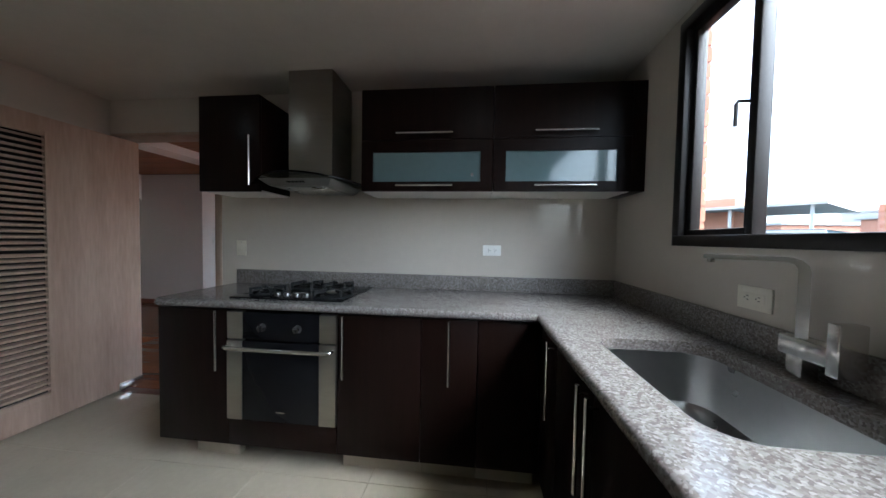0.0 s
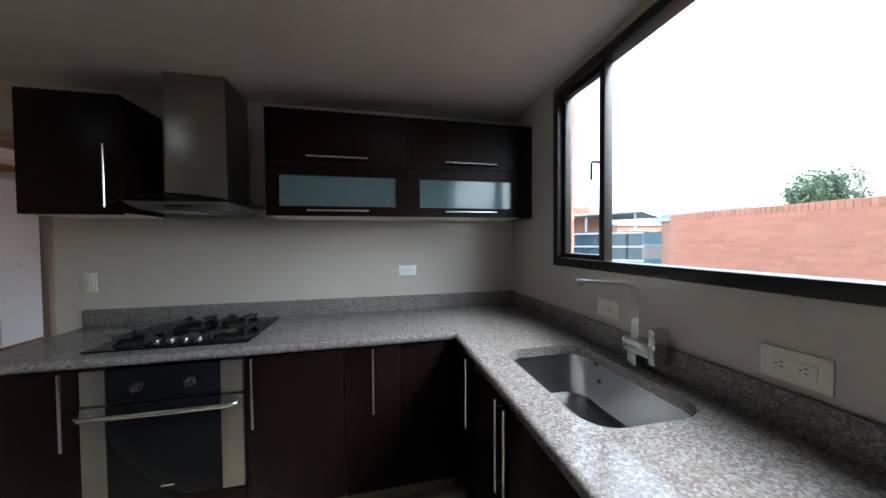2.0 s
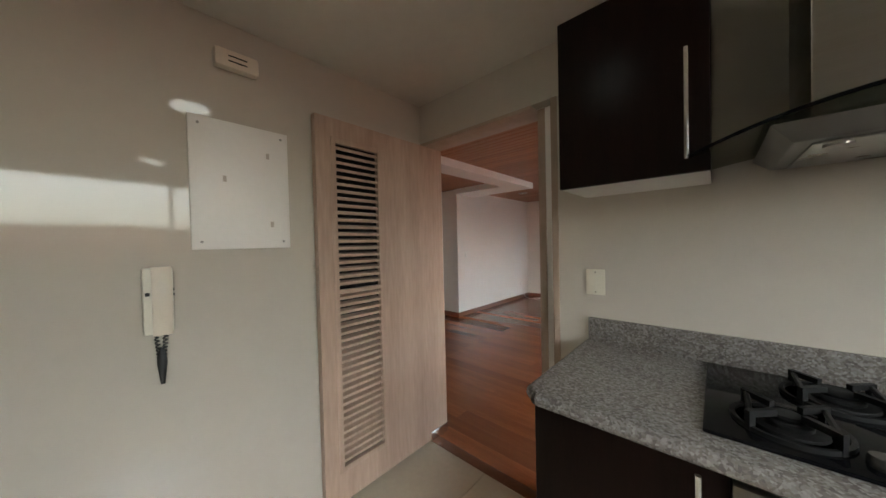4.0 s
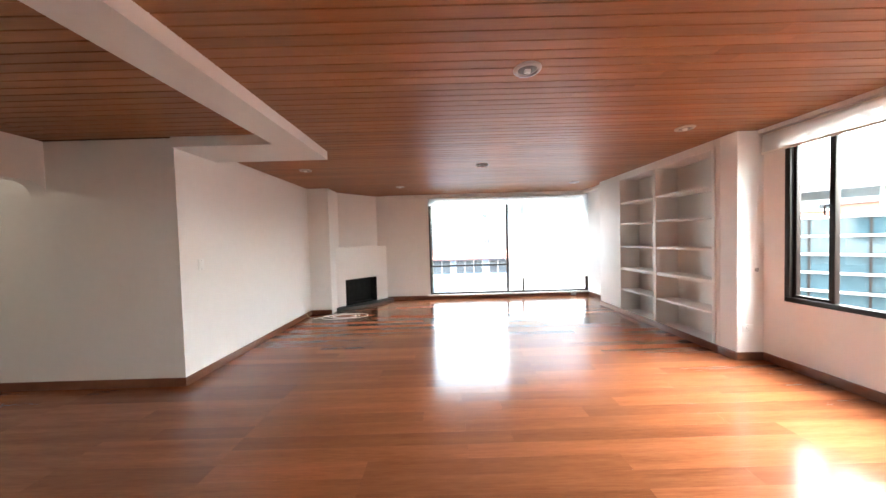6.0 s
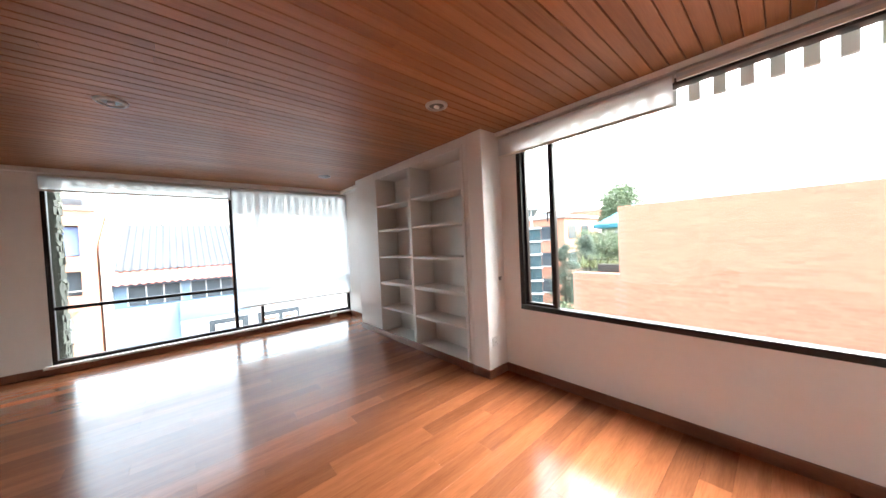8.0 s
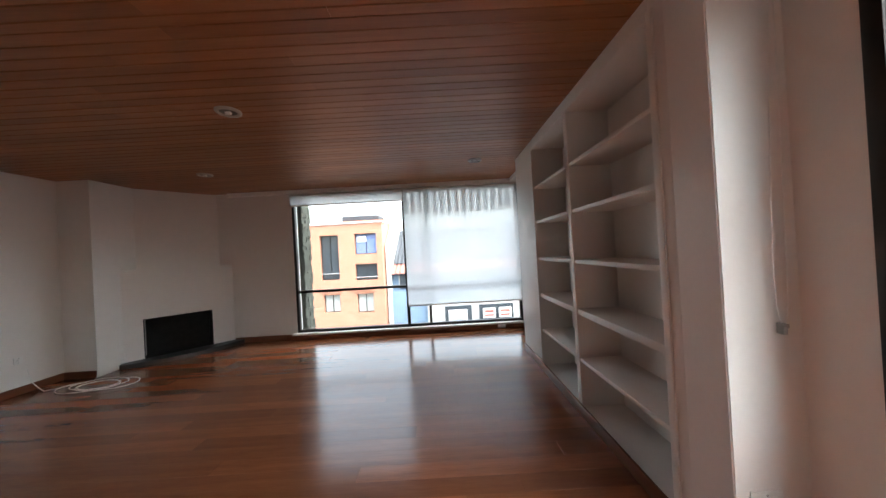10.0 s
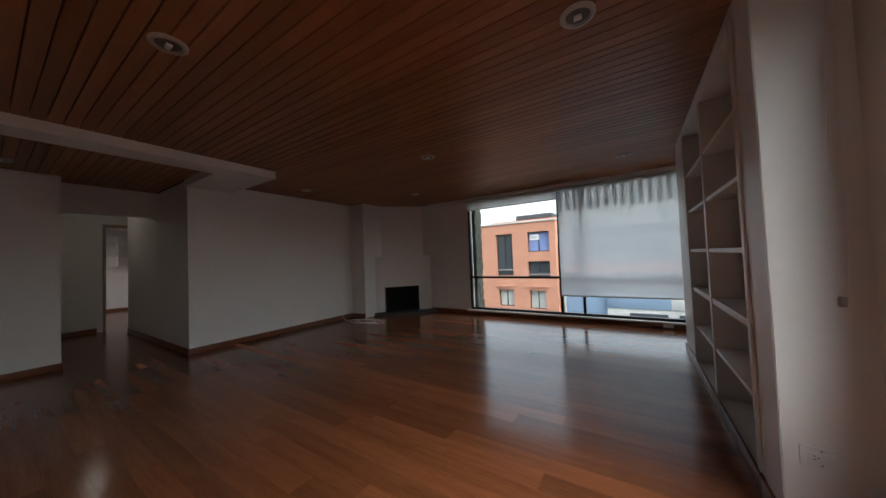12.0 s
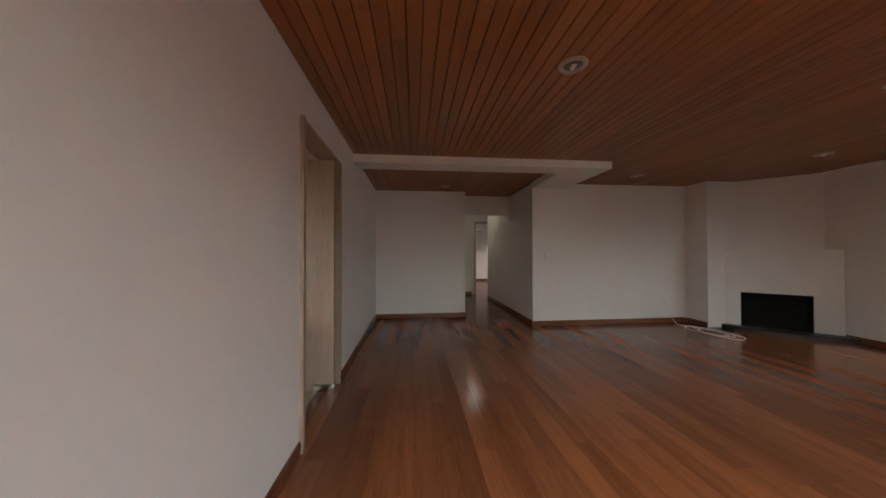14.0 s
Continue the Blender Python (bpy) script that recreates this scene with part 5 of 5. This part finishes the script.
def grey_house():
    t = thing("street_house", (0, 29, GZ), "grey-blue street house with a corrugated roof", "house")
    y = 27.0
    bar("white_gable", -5.84, -5.5, y - 0.4, y + 10, GZ, 1.9, M_CONC, t, "white party wall")
    bm = bmesh.new()
    pr = [(y - 0.4, 1.901), (y + 10, 1.901), (y + 6, 4.3), (y + 3.0, 4.1)]
    for x in (-5.84, -5.5):
        pr_v = [bm.verts.new((x, a, b)) for a, b in pr]
        bm.faces.new(pr_v)
    bm.verts.ensure_lookup_table()
    for i in range(4):
        j = (i + 1) % 4
        bm.faces.new((bm.verts[i], bm.verts[j], bm.verts[4 + j], bm.verts[4 + i]))
    part("gable_top", bm, M_CONC, t, smooth=False)
    bar("upper_wall", -5.49, 12, y + 0.2, y + 10, -2.6, -0.35, M_GREYW, t)
    bar("lower_wall", -5.49, 12, y - 0.2, y + 0.19, GZ, -1.85, M_GREYW, t)
    bar("balcony_band", -2.6, 1.2, y - 0.6, y - 0.2, -3.0, -1.8, M_GREYW, t)
    bar("white_band", 1.201, 12, y - 0.62, y - 0.2, -3.0, -2.2, M_CONC, t, "pale rendered band")
    for x in (-4.9, -2.0, 1.0, 4.0, 7.0):
        bar("upper_window", x, x + 2.4, y + 0.1, y + 0.2, -1.75, -0.6, M_DGLASS, t, "", 0)
        for k in range(4):
            bar("window_frame", x + 0.8 * k - 0.03, x + 0.8 * k + 0.03, y + 0.05, y + 0.1, -1.75, -0.6, M_CONC, t, "", 0)
    # red lean-to and grey corrugated roof
    def corrugated(nm, x0, x1, ya, za, yb, zb, m, lab):
        bm = bmesh.new()
        n = int((x1 - x0) / 0.09)
        rows = []
        for i in range(n + 1):
            x = x0 + (x1 - x0) * i / n
            o = 0.04 * (1 if i % 4 in (0, 1) else -1)
            rows.append([bm.verts.new((x, ya, za + o)), bm.verts.new((x, yb, zb + o)), bm.verts.new((x, yb, zb + o - 0.03)), bm.verts.new((x, ya, za + o - 0.03))])
        for a, b in zip(rows, rows[1:]):
            for k in range(4):
                bm.faces.new((a[k], b[k], b[(k + 1) % 4], a[(k + 1) % 4]))
        part(nm, bm, m, t, lab, smooth=False)
    corrugated("red_roof", -5.45, 6.5, y - 0.5, -0.4, y + 1.2, 0.35, M_ROOFR, "faded red sheet roof")
    corrugated("grey_roof", -5.45, 10, y + 1.0, 0.38, y + 6.5, 3.6, M_ROOFG, "weathered grey corrugated roof")
    bar("ridge_shed", -5.3, -3.6, y + 6.6, y + 9, 2.6, 4.4, M_CONC, t)
    bar("chimney", 1.4, 2.3, y + 1.6, y + 2.4, -0.1, 2.2, M_CONC, t, "white chimney stack")
    rod("aerial", [(-3.4, y + 6.4, 3.4), (-3.4, y + 6.4, 5.9)], 0.04, M_FRAME, t)
    rod("aerial", [(1.6, y + 6.4, 3.4), (1.6, y + 6.4, 5.2)], 0.04, M_FRAME, t)
    bm = bmesh.new()
    bmesh.ops.create_icosphere(bm, subdivisions=2, radius=0.45, matrix=Matrix.Translation((1.7, y + 6.3, 4.0)) @ Matrix.Diagonal((1, 1, 0.75, 1)))
    part("water_tank", bm, M_BLUEB, t, "small blue roof tank")
    # shopfronts
    for x0, x1 in ((-1.2, 1.0), (1.6, 4.4)):
        bar("shopfront", x0, x1, y - 0.62, y - 0.55, -5.6, -3.3, M_DGLASS, t, "dark shop window", 0)
    bar("shop_wall", -2.6, 12, y - 0.55, y - 0.21, GZ, -3.01, M_CONC, t)
    bar("sale_sign", -0.9, 0.6, y - 0.75, y - 0.70, -4.6, -3.6, M_PLASTW, t, "white sign reading VENTA in blue letters")
    for k, x in enumerate((1.9, 3.2)):
        s = bar("shop_sign", x, x + 1.0, y - 0.75, y - 0.70, -4.4, -3.6, M_PLASTW, t, "white sign with an orange band")
        bar("sign_band", x + 0.1, x + 0.9, y - 0.765, y - 0.751, -3.95, -3.75, M_ROOFR, s, "", 0)
        bar("sign_band", x + 0.1, x + 0.9, y - 0.765, y - 0.751, -4.25, -4.1, M_ROOFR, s, "", 0)
    for k in range(3):
        x = 5.0 + 2.3 * k
        bar("garage_door", x, x + 2.0, y - 0.63, y - 0.56, -6.6, -3.4, M_PLASTW, t, "white panelled garage door")
    cu = bpy.data.curves.new("sale_text", "FONT")
    cu.body, cu.size, cu.align_x = "VENTA", 0.42, "CENTER"
    cu.extrude = 0.01
    tx = new("sign_text_tmp", cu)
    dg = bpy.context.evaluated_depsgraph_get()
    me = bpy.data.meshes.new_from_object(tx.evaluated_get(dg))
    bpy.data.objects.remove(tx)
    me.materials.clear()
    me.materials.append(M_BLUEB)
    ob = new("sign_text", me)
    ob.matrix_world = pose(-0.15, y - 0.765, -4.0, 90, 0, 0)
    ob.parent = t
    ob.matrix_parent_inverse = Matrix.Translation(-t.location)
    for z in (-4.25, -4.42):
        bar("sign_line", -0.8, 0.5, y - 0.765, y - 0.751, z, z + 0.09, M_BLUEB, t, "", 0)
grey_house()

def glass_block():
    t = thing("glass_office_block", (12, 11, GZ), "teal glass block with white horizontal bands", "building")
    a = radians(35)
    c = Vector((9.6, 8.2))
    u, v = Vector((-math.sin(a), math.cos(a))), Vector((math.cos(a), math.sin(a)))
    def slab(nm, s0, s1, d0, d1, z0, z1, m, lab=""):
        bm = bmesh.new()
        p = [c + u * s0 + v * d0, c + u * s0 + v * d1, c + u * s1 + v * d1, c + u * s1 + v * d0]
        prism(bm, [tuple(q) for q in p], z0, z1)
        return part(nm, bm, m, t, lab, smooth=False)
    slab("glazed_body", 0, 7, 0, 6, GZ, 1.75, M_TGLASS)
    for k in range(9):
        z = 1.7 - 0.58 * k
        slab("band", -0.05, 7.05, -0.09, 0.02, z - 0.06, z + 0.02, M_CONC, "")
    for k in range(6):
        slab("mullion", 1.15 * k + 0.5, 1.15 * k + 0.55, -0.03, 0.0, GZ, 1.7, M_FRAME)
    for k in range(4):
        slab("roof_post", 0.3 + 2 * k, 0.38 + 2 * k, 0.5, 0.58, 1.75, 2.55, M_CONC)
    slab("terrace_roof", 0, 6.8, 0.3, 5, 2.55, 2.65, M_CONC, "pale terrace roof")
    slab("penthouse", 2.5, 5.0, 1.5, 5, 1.75, 3.1, M_FACADE)
glass_block()

def far_block(name, x0, x1, y0, y1, z1, m, label, storey=2.7, west=True):
    """Distant apartment house with recessed windows on the two faces seen."""
    t = thing(name, ((x0 + x1) / 2, (y0 + y1) / 2, GZ), label, "building", "distant buildings")
    bar("wall", x0, x1, y0, y1, GZ, z1, m, t, "", 0.05)
    bar("roof", x0 - 0.2, x1 + 0.2, y0 - 0.2, y1 + 0.2, z1, z1 + 0.3, M_CONC, t, "", 0.03)
    z = z1 - 2.1
    while z > GZ + 1:
        y = y0 + 0.8
        while y + 1.8 < y1:
            w = bar("window", x0 - 0.05, x0 + 0.1, y, y + 1.7, z, z + 1.35, M_DGLASS, t, "", 0)
            bar("window_sill", x0 - 0.16, x0 - 0.05, y - 0.1, y + 1.8, z - 0.12, z, M_CONC, w, "", 0)
            y += 2.9
        x = x0 + 0.8
        while x + 1.8 < x1:
            bar("window", x, x + 1.7, y0 - 0.05, y0 + 0.1, z, z + 1.35, M_DGLASS, t, "", 0)
            x += 2.9
        z -= storey
far_block("brick_apartments", 26, 34, 15.3, 22, 3.1, M_FACADE, "orange brick apartment house beyond the trees")
far_block("pale_apartments", 44, 58, 26, 40, 5.2, M_CONC, "pale concrete apartment house far away")
far_block("white_terrace_house", 36, 42, 12, 22, 2.2, M_CONC, "pale terrace house between the orange blocks", 2.4)
far_block("terracotta_apartments", 44, 56, 15.5, 23.4, 4.9, M_FACADE, "terracotta apartment house far beyond the wall")
far_block("low_orange_house", 32, 42, 34, 46, 3.4, M_FACADE, "low orange house in the distance")

def tree(name, x, y, top, r, seed, label, n=1500, leaf=0.13):
    rr = random.Random(seed)
    t = thing(name, (x, y, GZ), label, "tree", "trees outside")
    bm = bmesh.new()
    mid = top - r * 1.2
    tube(bm, [(x, y, GZ), (x + 0.1, y, (GZ + mid) / 2), (x, y + 0.1, mid), (x + 0.05, y, top - r * 0.4)], 0.2, 10, 0.04)
    tips = []
    for k in range(9):
        a, e = rr.uniform(0, 6.28), rr.uniform(0.1, 0.9)
        d = Vector((math.cos(a), math.sin(a), e)).normalized()
        s = Vector((x, y, mid + rr.uniform(-0.5, 0.6) * r))
        q = s + d * r * rr.uniform(0.6, 0.95)
        tube(bm, [s, s + d * r * 0.4 + Vector((0, 0, 0.05)), q], 0.06, 6, 0.015)
        tips.append(q)
    part("trunk", bm, M_BARK, t)
    cr = bmesh.new()
    lumps = [(q, rr.uniform(0.3, 0.5) * r) for q in tips] + [(Vector((x + rr.uniform(-0.5, 0.5) * r, y + rr.uniform(-0.5, 0.5) * r, top - rr.uniform(0.35, 1.3) * r)), rr.uniform(0.3, 0.5) * r) for _ in range(9)]
    for k in range(n):
        c, s = rr.choice(lumps)
        d = Vector((rr.gauss(0, 1), rr.gauss(0, 1), rr.gauss(0, 1))).normalized() * s * rr.uniform(0.5, 1.05)
        p = c + d
        ax, bx = Vector((rr.gauss(0, 1), rr.gauss(0, 1), rr.gauss(0, 0.6))).normalized(), Vector((rr.gauss(0, 1), rr.gauss(0, 1), rr.gauss(0, 1))).normalized()
        bx = (bx - ax * ax.dot(bx)).normalized()
        L = leaf * rr.uniform(0.7, 1.4)
        nn = ax.cross(bx) * L * 0.18
        vs = [cr.verts.new(p - ax * L), cr.verts.new(p - bx * L * 0.45 + nn), cr.verts.new(p + ax * L), cr.verts.new(p + bx * L * 0.45 + nn)]
        cr.faces.new(vs)
    part("crown", cr, M_LEAF, t, "", smooth=False)
def conifer(name, x, y, top, r, h, seed, label, n=9000, leaf=0.05):
    """Cedar-like tree: whorls of drooping boughs set with short needle sprays."""
    rr = random.Random(seed)
    t = thing(name, (x, y, GZ), label, "tree", "trees outside")
    bm = bmesh.new()
    tube(bm, [(x, y, GZ), (x + 0.06, y, (GZ + top) / 2), (x, y, top)], 0.17, 9, 0.012)
    boughs = []
    for k in range(64):
        f = (k + rr.random()) / 64
        z = top - 0.08 - f * h
        a, L = rr.uniform(0, 6.28), r * (0.12 + 0.88 * f ** 0.8) * rr.uniform(0.65, 1.1)
        d = Vector((math.cos(a), math.sin(a), 0))
        pts = [Vector((x, y, z)), Vector((x, y, z + 0.05)) + d * L * 0.5, Vector((x, y, z - 0.18 * L)) + d * L]
        tube(bm, pts, 0.022, 5, 0.006)
        boughs.append((pts, L))
    part("trunk", bm, M_BARK, t)
    cr = bmesh.new()
    for k in range(n):
        pts, L = rr.choice(boughs)
        u = rr.uniform(0.15, 1.03)
        q = pts[0].lerp(pts[1], u * 2) if u < 0.5 else pts[1].lerp(pts[2], u * 2 - 1)
        w = 0.16 * L + 0.06
        q = q + Vector((rr.gauss(0, w), rr.gauss(0, w), rr.gauss(-0.04, 0.07)))
        ax = Vector((rr.gauss(0, 1), rr.gauss(0, 1), rr.gauss(-0.3, 0.4))).normalized()
        bx = ax.orthogonal().normalized()
        e = leaf * rr.uniform(0.7, 1.5)
        cr.faces.new([cr.verts.new(c) for c in (q - ax * e, q - bx * e * 0.25, q + ax * e, q + bx * e * 0.25)])
    part("crown", cr, M_NEEDLE, t, "dark drooping needle boughs", smooth=False)
tree("garden_tree", 20.6, 8.2, 4.75, 2.0, 1, "leafy green tree rising behind the brick wall", 16000, 0.075)
conifer("conifer", 12.0, 8.35, 0.9, 1.5, 4.2, 2, "dark green conifer growing below the windows", 12000)
conifer("conifer", 13.6, 8.0, 1.35, 1.6, 4.5, 5, "dark green conifer in the yard below", 12000)
tree("garden_tree", 9.4, 7.2, -1.6, 1.6, 6, "low bright green shrub tree beside the parapet", 14000, 0.045)
tree("garden_tree", 15.5, 7.8, 1.9, 1.7, 7, "green tree behind the low parapet", 16000, 0.05)

def terrace_plants():
    """Dark trough with arching fronds behind the low parapet, and a rail over it."""
    t = thing("plant_trough", (7.0, 4.3, -0.1), "dark trough of arching yellow-green plants on the neighbour's terrace", "planter")
    bar("trough", 6.8, 7.15, 3.95, 4.75, -0.3, 0.42, M_FRAME, t, "", 0.02)
    rr = random.Random(21)
    bm = bmesh.new()
    for k in range(70):
        o = Vector((rr.uniform(6.85, 7.1), rr.uniform(4.0, 5.3), 0.3))
        a, L, hgt = rr.uniform(0, 6.28), rr.uniform(0.2, 0.5), rr.uniform(0.2, 0.6)
        d = Vector((math.cos(a), math.sin(a), 0))
        w = Vector((-d.y, d.x, 0)) * 0.018
        rows = []
        for i in range(6):
            u = i / 5
            c = o + d * L * u + Vector((0, 0, hgt * (1.7 * u - 1.1 * u * u)))
            rows.append((bm.verts.new(c - w * (1 - u * 0.9)), bm.verts.new(c + w * (1 - u * 0.9))))
        for p, q in zip(rows, rows[1:]):
            bm.faces.new((p[0], p[1], q[1], q[0]))
    part("fronds", bm, M_FROND, t, "arching yellow-green fronds", smooth=False)
    r = thing("terrace_rail", (6.9, 4.6, 0.2), "thin dark metal rail above the low parapet", "railing")
    rod("rail", [(6.9, 3.95, 0.56), (6.9, 5.05, 0.56)], 0.014, M_FRAME, r)
    for y in (4.0, 4.5, 5.0):
        rod("post", [(6.9, y, -0.3), (6.9, y, 0.56)], 0.01, M_FRAME, r)
    bar("terrace_deck", 6.26, 8.4, 3.95, 5.08, -0.5, -0.3, M_CONC, r, "pale terrace deck")
terrace_plants()

def parasol():
    t = thing("garden_parasol", (8.6, 4.3, GZ), "teal canvas parasol over the neighbour's terrace", "parasol")
    rod("pole", [(8.6, 4.3, GZ), (8.6, 4.3, 2.2)], 0.03, M_FRAME, t)
    bm = bmesh.new()
    n = 8
    apex = bm.verts.new((8.6, 4.3, 2.22))
    rim = [bm.verts.new((8.6 + 1.25 * math.cos(6.2832 * k / n), 4.3 + 1.25 * math.sin(6.2832 * k / n), 1.6)) for k in range(n)]
    low = [bm.verts.new((v.co.x, v.co.y, 1.49)) for v in rim]
    for k in range(n):
        bm.faces.new((apex, rim[k], rim[(k + 1) % n]))
        bm.faces.new((rim[k], low[k], low[(k + 1) % n], rim[(k + 1) % n]))
    part("canopy", bm, M_TEAL, t, smooth=False)
parasol()
bm = bmesh.new()
rr = random.Random(11)
nx, ny = 60, 6
vs = [[bm.verts.new((-300 + 600 * i / nx, 260 + 60 * j, GZ + (38 + 30 * noise.noise((i * 0.13, j * 0.3, 0)) + 8 * noise.noise((i * 0.5, j, 3))) * math.sin(math.pi * j / ny))) for j in range(ny + 1)] for i in range(nx + 1)]
for i in range(nx):
    for j in range(ny):
        bm.faces.new((vs[i][j], vs[i + 1][j], vs[i + 1][j + 1], vs[i][j + 1]))
tagged(part("hills", bm, M_HILL), "blue-green wooded hills on the horizon", "backdrop", "", "structure")

# ---- floor pieces ----
def plank_mesh(length, width, name="plank", depth=0.014, c=0.0003):
    bm = bmesh.new()
    a, b = length / 2, width / 2
    lo = [bm.verts.new(v) for v in ((-a, -b, -depth), (a, -b, -depth), (a, b, -depth), (-a, b, -depth))]
    mi = [bm.verts.new(v) for v in ((-a, -b, -c), (a, -b, -c), (a, b, -c), (-a, b, -c))]
    hi = [bm.verts.new(v) for v in ((-a + c, -b + c, 0), (a - c, -b + c, 0), (a - c, b - c, 0), (-a + c, b - c, 0))]
    bm.faces.new(hi)
    for p, q in ((lo, mi), (mi, hi)):
        for i in range(4):
            j = (i + 1) % 4
            bm.faces.new((p[i], p[j], q[j], q[i]))
    bmesh.ops.recalc_face_normals(bm, faces=bm.faces[:])
    me = bpy.data.meshes.new(name)
    bm.to_mesh(me)
    bm.free()
    return me

floor = tagged(new("floor"), "glossy varnished red-brown hardwood floor boards", "floor", "", "structure")
cache = {}
rng = random.Random(4)
W = 0.125
y = 0.07
while y < 6.52:
    w = min(W, 6.57 - y)
    x = -5.66
    x_end = 0.0
    if y < 2.69:
        x = -4.6
    while x < x_end - 0.01:
        L = rng.choice((0.9, 1.2, 1.5, 1.8, 2.1))
        if x_end - x - L < 0.35:
            L = round(x_end - x, 2)
        key = (L, round(w, 3))
        if key not in cache:
            cache[key] = plank_mesh(L - 0.0003, w - 0.0003)
            cache[key].materials.append(M_FLOOR)
        ob = new("plank", cache[key])
        ob.location = (x + L / 2, y + w / 2, 0)
        ob.parent = floor
        x += L
    y += W
bm = bmesh.new()
def joined_planks(x0, x1, y0, y1):
    y = y0
    while y < y1 - 0.01:
        w = min(W, y1 - y)
        x = x0
        while x < x1 - 0.01:
            L = min(rng.choice((0.9, 1.2, 1.5, 1.8)), x1 - x)
            box(bm, x + 0.0001, x + L - 0.0001, y + 0.0001, y + w - 0.0001, -0.014, 0)
            x += L
        y += W
joined_planks(-6.45, -4.6, 0.07, 2.695)
joined_planks(-6.45, -5.66, 2.695, 2.73)
joined_planks(-9.4, -6.45, 1.77, 2.73)
joined_planks(-9.4, -8.6, 2.73, 4.25)
joined_planks(-13.15, -9.4, 0.55, 5.05)
tagged(part("hall_planks", bm, M_FLOOR2, floor, smooth=False), kind="stuff")

kfloor = tagged(new("floor_kitchen"), "polished beige floor tiles with fine joints", "floor", "", "structure")
tile = plank_mesh(0.598, 0.598, "tile", 0.012, 0.001)
tile.materials.append(M_KFLOOR)
for i in range(7):
    for j in range(7):
        ob = new("tile", tile)
        ob.location = (-3.52 + 0.6 * i, -0.3 - 0.6 * j, 0)
        ob.parent = kfloor
